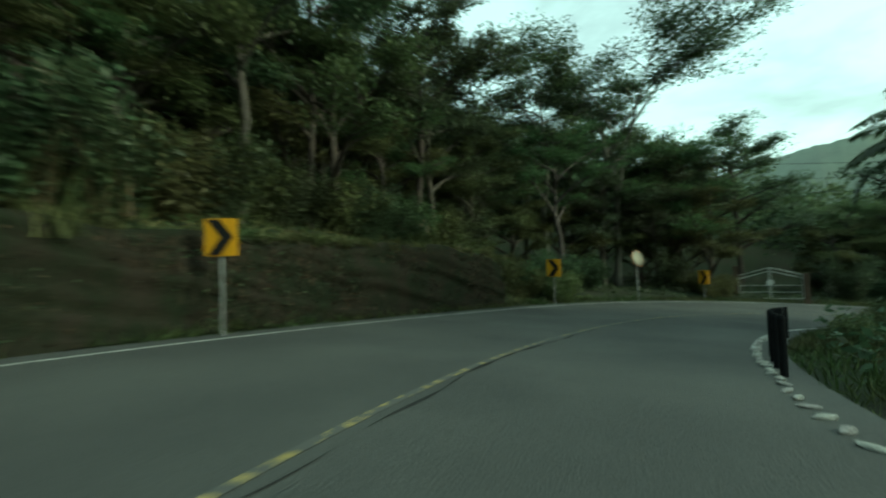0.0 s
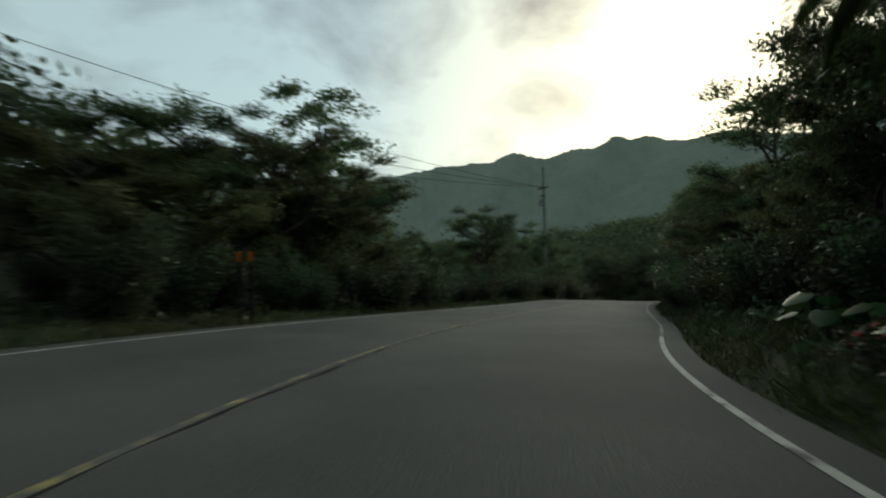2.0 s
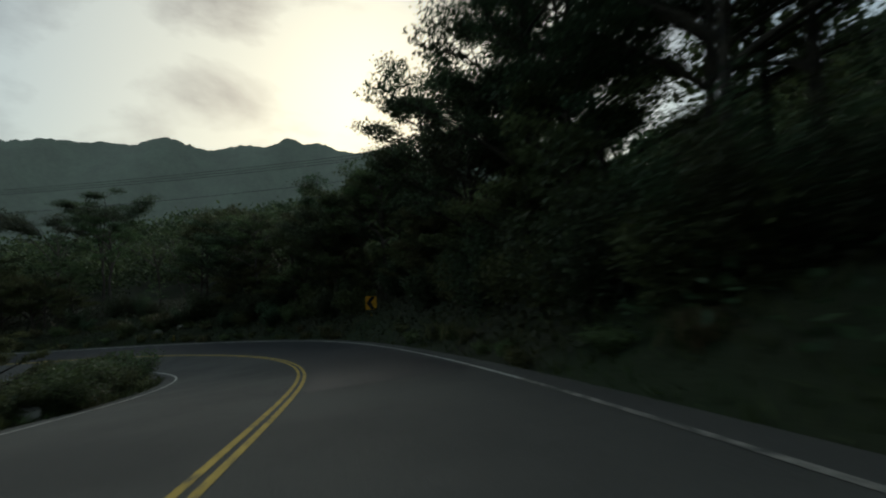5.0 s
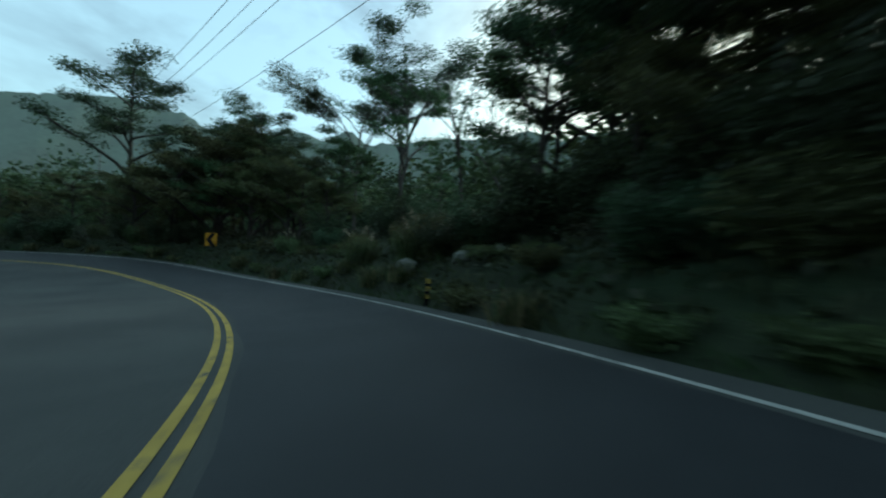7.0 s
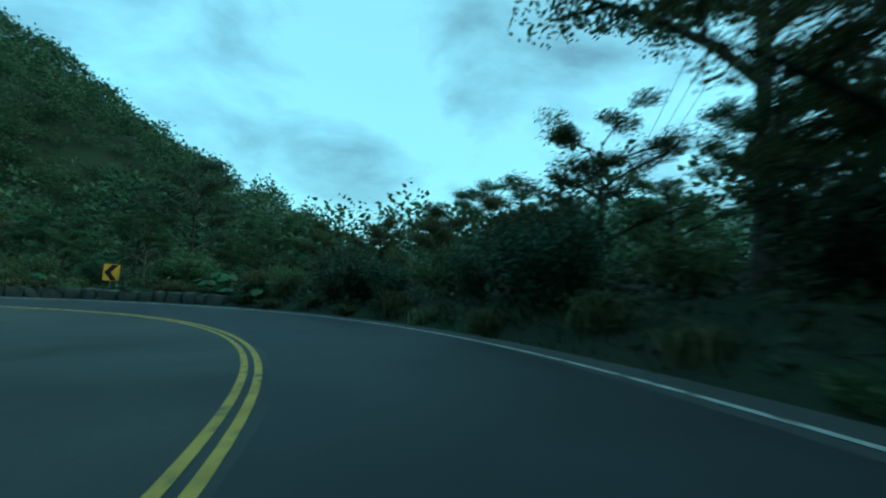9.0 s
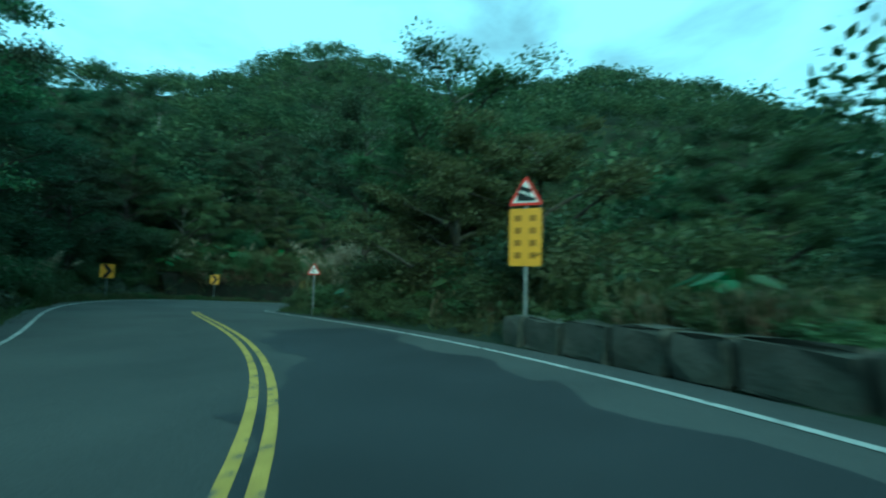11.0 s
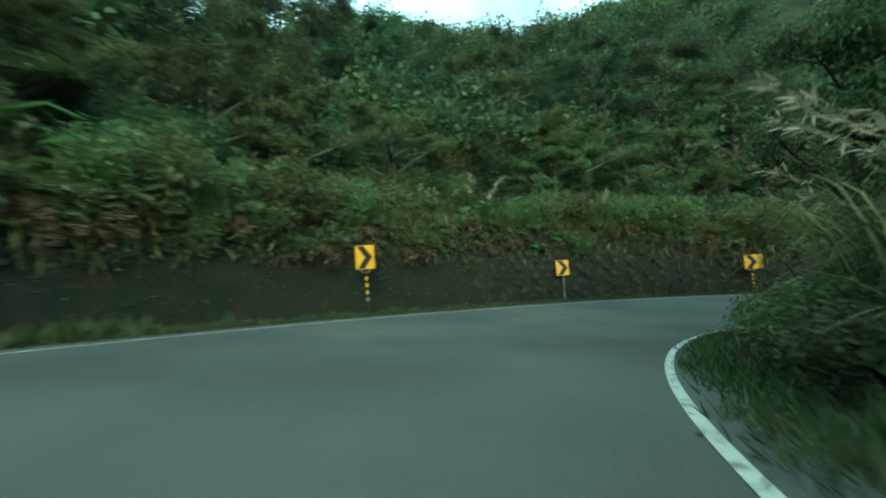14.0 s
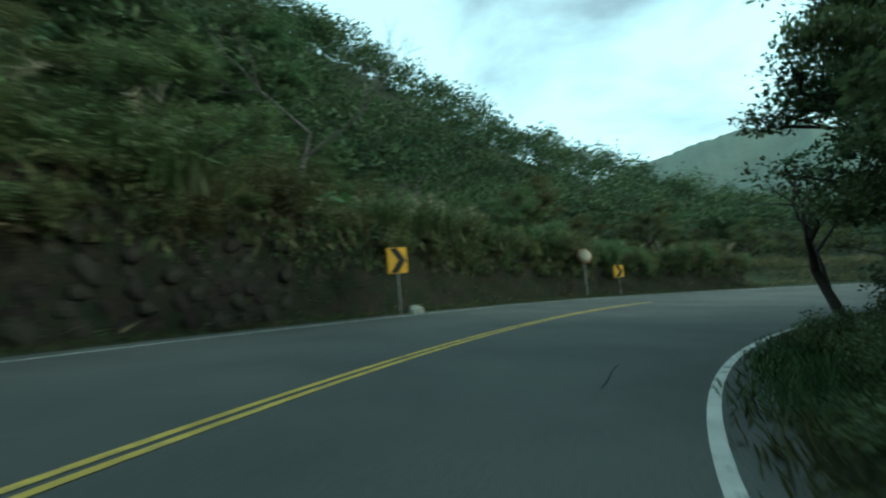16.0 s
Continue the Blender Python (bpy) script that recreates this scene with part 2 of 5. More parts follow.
M_ORANGE = material("orange_reflector", (0.6, 0.16, 0.02), 0.4, 5, 0.2, 0.05, 60)
M_STEEL = material("galvanised_post", (0.3, 0.31, 0.31), 0.5, 5, 0.3, 0.15, 50, metal=0.6)
M_MIRROR = material("convex_mirror_glass", (0.06, 0.058, 0.047), 0.45, 5, 0.03, 0.0, 50, metal=1.0, fine=0.02)
M_GATE = material("white_gate_paint", (0.42, 0.43, 0.4), 0.6, 4, 0.3, 0.2, 50)
M_TIMBER = material("weathered_timber", (0.12, 0.085, 0.06), 0.9, 4, 0.4, 0.5, 30)
M_BLACKPOST = material("black_post_paint", (0.012, 0.013, 0.014), 0.9, 5, 0.3, 0.2, 50, spec=0.1)
M_POLE = material("concrete_pole", (0.22, 0.21, 0.19), 0.9, 2, 0.3, 0.2, 40)
M_WIRE = material("black_cable", (0.02, 0.02, 0.02), 0.6, 5, 0.2, 0.0, 50)
M_STONE = material("grey_rock", (0.2, 0.2, 0.18), 0.9, 2, 0.5, 0.6, 15, second=(0.09, 0.1, 0.07), object_random=0.3)
M_FLOWER = material("red_flowers", (0.4, 0.03, 0.04), 0.7, 3, 0.2, 0.0, 30)


# ---- mesh helpers ----
def mesh_object(name, verts, faces, mat, parent=None, label="", smooth=False):
    me = bpy.data.meshes.new(name)
    me.from_pydata(verts.tolist() if isinstance(verts, np.ndarray) else verts, [], faces.tolist() if isinstance(faces, np.ndarray) else faces)
    for m in mat if isinstance(mat, (list, tuple)) else [mat]:
        me.materials.append(m)
    if smooth:
        me.polygons.foreach_set("use_smooth", [True] * len(me.polygons))
    ob = new(name, me)
    if parent:
        ob.parent = parent
    if label:
        tagged(ob, label)
    return ob


def part(name, bm, mat, parent, label=""):
    me = bpy.data.meshes.new(name)
    bm.to_mesh(me)
    bm.free()
    me.materials.append(mat)
    ob = new(name, me)
    ob.parent = parent
    if label:
        tagged(ob, label)
    return ob


def thing(name, x, y, z, turn, label, category, group=""):
    ob = new(name)
    ob.empty_display_size = 0.2
    ob.matrix_basis = pose(x, y, z, 0, 0, turn)
    return tagged(ob, label, category, group)


def box(bm, sx, sy, sz, at=(0, 0, 0), turn=(0, 0, 0), bevel=0.0):
    m = pose(*at, *turn) @ Matrix.Diagonal((sx, sy, sz, 1))
    r = bmesh.ops.create_cube(bm, size=1, matrix=m)
    if bevel:
        bmesh.ops.bevel(bm, geom=list({e for v in r["verts"] for e in v.link_edges}), offset=bevel, segments=2, affect="EDGES")


def rod(bm, r1, r2, a, b, sides=10):
    a, b = Vector(a), Vector(b)
    q = (b - a).to_track_quat("Z", "Y").to_matrix().to_4x4()
    bmesh.ops.create_cone(bm, cap_ends=True, segments=sides, radius1=r1, radius2=r2, depth=(b - a).length, matrix=Matrix.Translation((a + b) / 2) @ q)


def slab(bm, outline, y0, y1):
    """A flat plate in the x-z plane, from y0 to y1."""
    a = [bm.verts.new((x, y0, z)) for x, z in outline]
    b = [bm.verts.new((x, y1, z)) for x, z in outline]
    bm.faces.new(a)
    bm.faces.new(b[::-1])
    for i in range(len(a)):
        bm.faces.new((a[i - 1], b[i - 1], b[i], a[i]))
    bmesh.ops.recalc_face_normals(bm, faces=bm.faces)


def tube(points, radii, sides=6):
    """Vertices and quads of a tapered tube along points."""
    pts = np.asarray(points, float)
    tg = np.gradient(pts, axis=0)
    tg /= np.linalg.norm(tg, axis=1)[:, None] + 1e-9
    ref = np.where(np.abs(tg[:, 2:3]) > 0.9, [[1.0, 0, 0]], [[0, 0, 1.0]])
    u = np.cross(tg, ref)
    u /= np.linalg.norm(u, axis=1)[:, None] + 1e-9
    v = np.cross(tg, u)
    a = np.linspace(0, 2 * np.pi, sides, endpoint=False)
    ring = np.cos(a)[None, :, None] * u[:, None] + np.sin(a)[None, :, None] * v[:, None]
    vs = (pts[:, None] + np.asarray(radii)[:, None, None] * ring).reshape(-1, 3)
    k = np.arange(len(pts) - 1)[:, None] * sides
    i = np.arange(sides)[None]
    j = (i + 1) % sides
    fs = np.stack([k + i, k + j, k + sides + j, k + sides + i], -1).reshape(-1, 4)
    return vs, fs


def join_geo(parts):
    vs, fs, n = [], [], 0
    for v, f in parts:
        vs.append(v)
        fs.append(f + n)
        n += len(v)
    return np.concatenate(vs), np.concatenate(fs)


def leaves(rng, at, size, up=0.35, aspect=0.55, out=None, droop=0.0):
    """Leaf blades as slightly folded diamonds, two triangles each side of the midrib merged into one quad."""
    n = len(at)
    d = rng.normal(size=(n, 3))
    if out is not None:
        d += out * 1.3
    d[:, 2] = d[:, 2] * 0.6 - droop
    d /= np.linalg.norm(d, axis=1)[:, None]
    nrm = rng.normal(size=(n, 3)) * 0.7
    nrm[:, 2] += up * 3
    side = np.cross(d, nrm)
    side /= np.linalg.norm(side, axis=1)[:, None] + 1e-9
    s = (size * rng.uniform(0.6, 1.35, n))[:, None]
    mid = at + d * s * 0.45
    v = np.stack([at, mid + side * s * aspect * 0.5, at + d * s, mid - side * s * aspect * 0.5], 1).reshape(-1, 3)
    return v, np.arange(4 * n).reshape(-1, 4)


# ---- the road's line: knots every 10 m along the right lane's middle ----
KX = [-0.11, -1.52, -1.53, -0.03, 4.18, 11.48, 21.27, 31.23, 40.96, 50.46, 59.9, 69.49, 79.28, 89.25, 98.63, 106.67, 112.69, 116.12, 116.04, 110.39,
      100.99, 91.03, 81.26, 73.08, 68.43, 69.18, 74.0, 81.04, 89.67, 99.27, 109.24, 119.08]
KY = [-29.75, -19.86, -9.87, 0.01, 8.98, 15.58, 17.33, 16.65, 14.34, 11.25, 7.94, 5.11, 3.1, 3.21, 6.52, 12.4, 20.35, 29.7, 39.62, 47.56,
      50.72, 51.59, 53.63, 59.21, 67.99, 77.76, 86.48, 93.54, 98.54, 101.27, 101.73, 100.04]
KZ = [1.92, 1.42, 0.92, 0.43, -0.27, -1.01, -1.83, -2.71, -3.47, -4.14, -5.13, -6.58, -8.31, -9.79, -10.94, -11.78, -12.35, -12.62, -12.95, -13.37, -13.72, -13.97, -14.48, -15.23, -16.07, -16.8, -17.33, -17.85, -18.37, -18.87, -19.37, -19.87]
CROSSFALL = [0.015, 0.021, 0.029, 0.038, 0.041, 0.041, 0.033, 0.028, 0.011, -0.005, -0.02, -0.038, -0.057, -0.069, -0.07, -0.07, -0.074, -0.08, -0.078,
             -0.06, -0.03, 0.015, 0.053, 0.063, 0.055, 0.06, 0.057, 0.043, 0.029, 0.019, 0.012, 0.008]
EDGE_L = [5.6, 5.65, 5.77, 5.98, 5.7, 6.32, 6.32, 5.21, 4.68, 4.94, 5.01, 4.99, 5, 4.15, 4.05, 5, 5.33, 5.64, 4.74, 4.37, 3.8, 5.31, 7.03, 7.52, 7.84, 7.6, 6.3, 6, 5.6, 5.42, 5.42, 5.41]
MIDDLE = [1.72, 1.71, 1.67, 1.62, 1.53, 1.87, 2.08, 1.78, 1.55, 1.5, 1.37, 0.9, 0.56, 0.42, 0.45, 0.8, 0.95, 0.6, 0.95, 0.5, 0.45, 1.39, 2.27, 2.71, 2.78, 2.49, 2, 2, 1.96, 1.91, 1.87, 1.85]
EDGE_R = [-1.72, -1.7, -1.6, -1.5, -1.62, -1.7, -2.15, -3.5, -2.95, -2.3, -2.19, -2.45, -2.95, -3.3, -2.95, -2.45, -2.25, -2.8, -2.54, -2.6, -2.45, -1.42, -0.68, -0.66, -0.4, -0.42, -2.7, -5.2, -5.6, -5, -4.5, -4.5]
KS = np.arange(len(KX)) * 10.0


def spline(values):
    """A natural cubic spline through knots 10 m apart."""
    y, n = np.array(values, float), len(values)
    a = np.eye(n) * 4
    a[0, 0] = a[-1, -1] = 1
    r = np.zeros(n)
    for i in range(1, n - 1):
        a[i, i - 1] = a[i, i + 1] = 1
        r[i] = 6 * (y[i + 1] - 2 * y[i] + y[i - 1])
    m = np.linalg.solve(a, r)

    def at(s):
        u = np.clip(np.asarray(s, float) / 10, 0, n - 1.0001)
        i = u.astype(int)
        f = u - i
        return y[i] * (1 - f) + y[i + 1] * f + ((1 - f) ** 3 - (1 - f)) * m[i] / 6 + (f**3 - f) * m[i + 1] / 6
    return at


SX, SY, SZ, SB = spline(KX), spline(KY), spline(KZ), spline(CROSSFALL)
SL, SM, SR = spline(EDGE_L), spline(MIDDLE), spline(EDGE_R)
S_END = 309.0


def road_point(s, d, lift=0.0):
    """World points at s metres along and d metres to the left of the lane's middle."""
    s, d = np.asarray(s, float), np.asarray(d, float)
    e = 0.05
    tx, ty = SX(s + e) - SX(s - e), SY(s + e) - SY(s - e)
    k = np.hypot(tx, ty)
    return np.stack([SX(s) - ty / k * d, SY(s) + tx / k * d, SZ(s) + SB(s) * d + lift], -1)


def heading(s):
    """Degrees by which a thing that faces +y must turn to look along the road."""
    p, q = road_point(s - 0.5, 0), road_point(s + 0.5, 0)
    return math.degrees(math.atan2(-(q[0] - p[0]), q[1] - p[1]))


PS = np.arange(0, 309, 2.0)
PP = road_point(PS, 0 * PS)
PT = np.gradient(PP[:, :2], axis=0)
PT /= np.hypot(PT[:, 0], PT[:, 1])[:, None]


def along(x, y):
    """s, d and distance of ground points from the lane's middle."""
    x, y = np.atleast_1d(x).astype(float), np.atleast_1d(y).astype(float)
    dx, dy = x[:, None] - PP[None, :, 0], y[:, None] - PP[None, :, 1]
    q = dx * dx + dy * dy
    j = q.argmin(1)
    i = np.arange(len(x))
    al = dx[i, j] * PT[j, 0] + dy[i, j] * PT[j, 1]
    d = -dx[i, j] * PT[j, 1] + dy[i, j] * PT[j, 0]
    return PS[j] + np.clip(al, -1.5, 1.5), d, np.sqrt(q[i, j]), q


def smooth(v, a, b):
    t = np.clip((v - a) / (b - a), 0, 1)
    return t * t * (3 - 2 * t)


# heights of the bank at the road's edge and the slope behind it, along the road
BANK_S = [0, 30, 43, 46, 60, 75, 100, 120, 150, 180, 195, 210, 222, 228, 238, 247, 252, 262, 275, 309]
BANK_L = [1.5, 1.5, 1.9, 0.3, 0.2, 0.1, 0, -0.1, -0.1, -0.1, 0.1, 0.3, 0.9, 2.6, 3.3, 3.6, 2.9, 2.5, 1.8, 1.2]
SLOPE_L = [0.6, 0.55, 0.45, 0.2, 0.02, -0.08, -0.12, -0.15, -0.15, -0.1, 0.05, 0.2, 0.5, 0.7, 0.72, 0.75, 0.7, 0.58, 0.25, 0.15]
BANK_R = [0.1, 0.1, 0.15, 0.2, 0.3, 0.5, 0.6, 0.7, 0.8, 0.6, 0.35, 0.25, 0.15, 0.1, 0.1, 0.1, 0.1, 0.1, 0.1, 0.1]
SLOPE_R = [-0.03, 0.0, 0.03, 0.05, 0.12, 0.25, 0.35, 0.65, 0.3, 0.15, 0.1, 0.12, 0.1, 0.06, 0.06, 0.05, 0.05, 0.05, 0.05, 0.0]
GAP_S = [0, 33, 35, 45, 50, 212, 226, 240, 246, 252, 262, 270, 290, 309]   # strip between the edge line and the bank on the left
GAP_L = [0.55, 0.55, 0.85, 0.85, 0.55, 0.55, 1.5, 1.6, 1.9, 1.3, 1.2, 1.8, 2.0, 2.0]


def wall_gap(s):
    return np.interp(s, GAP_S, GAP_L)


HILLS = [(-154, 130.5, 120, 100.7), (-71, 17, 22, 52), (-25, 225.6, 72.3, 79.6), (60, 180, 21.4, 69), (49, 114.5, 16, 53.3), (47.5, 62.5, 22.7, 36.8), (141, 248, -4, 75), (-60, -120, 60, 90), (240, -60, 20, 90), (60, -150, 40, 90)]


def ground_height(x, y):
    x, y = np.atleast_1d(x).astype(float), np.atleast_1d(y).astype(float)
    out = np.empty(len(x))
    for a in range(0, len(x), 6000):
        xa, ya = x[a:a + 6000], y[a:a + 6000]
        s, d, dist, q = along(xa, ya)
        w = 1 / (q + 9) ** 2
        far = (w * PP[None, :, 2]).sum(1) / w.sum(1)
        near = SZ(s) + SB(s) * np.clip(d, SR(s) - 1, SL(s) + 1)
        z = near + (far - near) * smooth(dist, 8, 30)
        el, er = d - SL(s) - 0.55, SR(s) - 0.55 - d
        el = el - wall_gap(s) + 0.55
        rise_l = np.interp(s, BANK_S, BANK_L) * smooth(el, 0.75, 1.7) + np.interp(s, BANK_S, SLOPE_L) * 22 * (1 - np.exp(-np.clip(el - 1.2, 0, 200) / 22))
        rise_r = np.interp(s, BANK_S, BANK_R) * smooth(er, 0.1, 1.1) + np.interp(s, BANK_S, SLOPE_R) * 20 * (1 - np.exp(-np.clip(er - 0.8, 0, 200) / 20))
        z = z + (np.where(el > 0, rise_l, 0) + np.where(er > 0, rise_r, 0)) * (1 - smooth(dist, 11, 30))
        z = z - 0.25 * (1 - smooth(np.maximum(d - SL(s) - 0.55, er), -0.3, 0.25))
        off = smooth(dist, 11, 55)
        for hx, hy, hz, hr in HILLS:
            z = z + off * hz * np.exp(-((xa - hx) ** 2 + (ya - hy) ** 2) / (2 * (hr * 0.72) ** 2))
        z = z + off * smooth(dist, 20, 90) * (3.0 * np.sin(xa / 17 + 1) * np.sin(ya / 21) + 1.5 * np.sin(xa / 7 + ya / 9))
        z = z + smooth(dist, 9, 20) * 0.25 * np.sin(xa / 1.9) * np.sin(ya / 2.3 + 1)
        out[a:a + 6000] = z
    return out


def axis(lo, hi, step, reach):
    core = np.arange(lo, hi, step)
    tail, k = [], step
    p = 0.0
    while p < reach:
        k *= 1.16
        p += k
        tail.append(p)
    tail = np.array(tail)
    return np.concatenate([lo - tail[::-1], core, core[-1] + tail])


gx, gy = axis(-28, 142, 1.1, 1600), axis(-36, 124, 1.1, 1600)
mx, my = np.meshgrid(gx, gy)
mz = ground_height(mx.ravel(), my.ravel())
gv = np.stack([mx.ravel(), my.ravel(), mz], 1)
ci, cj = np.meshgrid(np.arange(len(gx) - 1), np.arange(len(gy) - 1))
k0 = (cj * len(gx) + ci).ravel()
gf = np.stack([k0, k0 + 1, k0 + 1 + len(gx), k0 + len(gx)], 1)
ground = mesh_object("ground", gv, gf, M_SOIL, smooth=True)
tagged(ground, "dark earth and leaf litter under the roadside woods", "ground", kind="structure")


def ribbon(name, s0, s1, d0, d1, lift, mat, step=1.0, cross=1, thick=0.0, parent=None):
    """A strip that follows the road between two offsets, which are functions of s."""
    s = np.linspace(s0, s1, max(2, int((s1 - s0) / step) + 1))
    rows = [road_point(s, d0(s) + (d1(s) - d0(s)) * i / cross, lift) for i in range(cross + 1)]
    n, v = len(s), np.concatenate(rows)
    i, j = np.meshgrid(np.arange(cross) * n, np.arange(n - 1))
    k = (i + j).ravel()
    f = np.stack([k + n, k, k + 1, k + 1 + n], 1)
    if thick:
        down = v - [0, 0, thick]
        m = len(v)
        ring = np.concatenate([np.arange(n), np.arange(1, cross + 1) * n + n - 1, np.arange(cross * n + n - 2, cross * n - 1, -1), np.arange(cross - 1, 0, -1) * n])
        nx = np.roll(ring, -1)
        f = np.concatenate([f, np.stack([ring, nx, nx + m, ring + m], 1)])
        v = np.concatenate([v, down])
    return mesh_object(name, v, f, mat, parent, smooth=False)


road = ribbon("road", 0.5, S_END - 0.5, lambda s: SR(s) - 0.45, lambda s: SL(s) + 0.55, 0.0, M_ASPHALT, 1.0, 10, thick=0.3)
tagged(road, "worn grey asphalt mountain road with two lanes", "road", kind="structure")


def marking(name, s0, s1, mid, width, mat, label, lift=0.006):
    ob = ribbon(name, s0, s1, lambda s: mid(s) - width / 2, lambda s: mid(s) + width / 2, lift, mat, 0.5)
    return tagged(ob, label, "road marking", kind="structure")


marking("edge_line", 5, S_END - 2, SL, 0.085, M_WHITE, "thin worn white edge line on asphalt")
marking("edge_line", 40, 66, SR, 0.09, M_WHITE, "thin worn white edge line on asphalt")
marking("edge_line", 66, 112, SR, 0.08, M_WHITE_WORN, "thin almost worn-off white edge line on asphalt")
marking("edge_line", 112, 200, SR, 0.075, M_WHITE, "thin worn white edge line on asphalt")
marking("edge_line", 200, S_END - 2, SR, 0.1, M_WHITE, "broad white edge line on the inside of a bend")
marking("centre_line", 8, 66, SM, 0.085, M_YELLOW_WORN, "faded single yellow centre line beside a dark crack")
for s0, s1 in ((219.3, 220.2), (221.1, 223.2)):
    marking("centre_line", s0, s1, lambda s: SM(s) + 0.05, 0.08, M_YELLOW_WORN, "short bit left of a worn yellow centre line")
for off in (-0.075, 0.075):
    marking("centre_line", 98, 212, lambda s, o=off: SM(s) + o, 0.08, M_YELLOW, "yellow stripe of a double centre line")
    marking("centre_line", 251, 272, lambda s, o=off: SM(s) + o, 0.08, M_YELLOW, "yellow stripe of a double centre line")
    marking("centre_line", 66, 98, lambda s, o=off: SM(s) + o, 0.065, M_YELLOW_WORN, "faded yellow stripe of a double centre line")
# dark repairs and a sealed joint in the asphalt
for s0, s1, d0, d1 in ((196, 203.5, -1.9, 0.1), (188, 197, -2.1, 0.5), (243.6, 247.2, -0.42, -0.02), (218.6, 221.6, 4.7, 5.1)):
    wob = lambda s, b, k: b + 0.18 * np.sin(s * 1.7 + k) + 0.1 * np.sin(s * 4.1 + 2 * k)
    ob = ribbon("asphalt_patch", s0, s1, lambda s: wob(s, d0, 1), lambda s: wob(s, d1, 5), 0.004, M_PATCH, 0.4)
    tagged(ob, "darker asphalt repair in the road surface", "road patch", kind="structure")
lane = ribbon("asphalt_patch", 114, 187, lambda s: SR(s) + 0.16 + 0.05 * np.sin(s * 0.7), lambda s: SM(s) - 0.2 + 0.03 * np.sin(s * 1.9), 0.004, M_PATCH, 0.5)
tagged(lane, "darker relaid asphalt lane on the outside of the bend", "road patch", kind="structure")
for s0, s1, b, k in ((26, 47, -0.13, 0.0), (49, 70, -0.1, 2.0)):
    ob = ribbon("sealed_crack", s0, s1, lambda s: SM(s) + b + 0.05 * np.sin(s * 1.1 + k) + 0.03 * np.sin(s * 3.7), lambda s: SM(s) + b + 0.05 * np.sin(s * 1.1 + k) + 0.03 * np.sin(s * 3.1) + 0.016, 0.005, M_CRACK, 0.25)
    tagged(ob, "dark wandering sealed joint along the road's middle", "road crack", kind="structure")
ob = ribbon("sealed_crack", 254.4, 255.8, lambda s: -0.29 - 0.11 * (s - 254.4) + 0.008 * np.sin(s * 5) - 0.008, lambda s: -0.29 - 0.11 * (s - 254.4) + 0.008 * np.sin(s * 5) + 0.012, 0.005, M_CRACK, 0.15)
tagged(ob, "short dark sealed crack in the asphalt", "road crack", kind="structure")


# ---- banks and walls ----
CLEAR = []  # places that plants keep away from: x, y, radius


def bank_wall(name, s0, s1, side, gap, height, mat, label, lean=0.2, lumps=0.2, thick=0.5, rows=9, step=0.4):
    """A rough wall beside the road, with an uneven face and top."""
    s = np.arange(s0, s1 + 0.01, step)
    gap = gap(s) if callable(gap) else gap
    edge = (SL(s) + gap) if side > 0 else (SR(s) - gap)
    fade = np.minimum(1, np.minimum((s - s0 + 0.15) / 1.2, (s1 - s + 0.15) / 1.2))
    v = []
    for k in range(rows + 4):
        t = min(1.0, k / rows)
        h = np.interp(s, *height) * t * (0.8 + 0.2 * fade)
        rough = lumps * (np.sin(s * 2.3 + k * 1.3) * np.sin(s * 0.9 + k * 0.7) + 0.6 * np.sin(s * 5.1 + k * 2.9)) * (0.3 + t * (1 - t) * 3)
        top_wave = t * 0.12 * np.sin(s * 0.8) + t * 0.08 * np.sin(s * 2.9)
        back = max(0, k - rows) / 3 * (thick + 0.5)
        d = edge + side * (lean * t + rough * 0.5 + back)
        v.append(road_point(s, d, -0.15) + np.stack([0 * s, 0 * s, h + top_wave + 0.15 + (0.05 * back)], -1))
    n = len(s)
    v = np.concatenate(v)
    i, j = np.meshgrid(np.arange(rows + 3) * n, np.arange(n - 1))
    k = (i + j).ravel()
    f = np.stack([k, k + 1, k + 1 + n, k + n], 1)
    if side > 0:
        f = f[:, ::-1]
    ob = mesh_object(name, v, f, mat, smooth=True)
    return tagged(ob, label, "wall", kind="structure")


WALL_WEST = ([8, 33, 36, 40, 44.5], [1.5, 1.55, 1.75, 1.95, 2.0])
WALL_NORTH = ([226, 232, 240, 247, 252, 265, 290], [2.0, 2.7, 3.6, 3.9, 3.2, 2.8, 1.8])
bank_wall("wall_west", 8, 44.5, 1, wall_gap, WALL_WEST, M_EARTHWALL, "brown earth and stone retaining bank with dry grass on top", lean=0.12, lumps=0.2, rows=14, step=0.25)
north_wall = bank_wall("wall_north", 226, 290, 1, wall_gap, WALL_NORTH, M_EARTHWALL, "dark mossy stone retaining wall under an overgrown slope", lean=0.3)


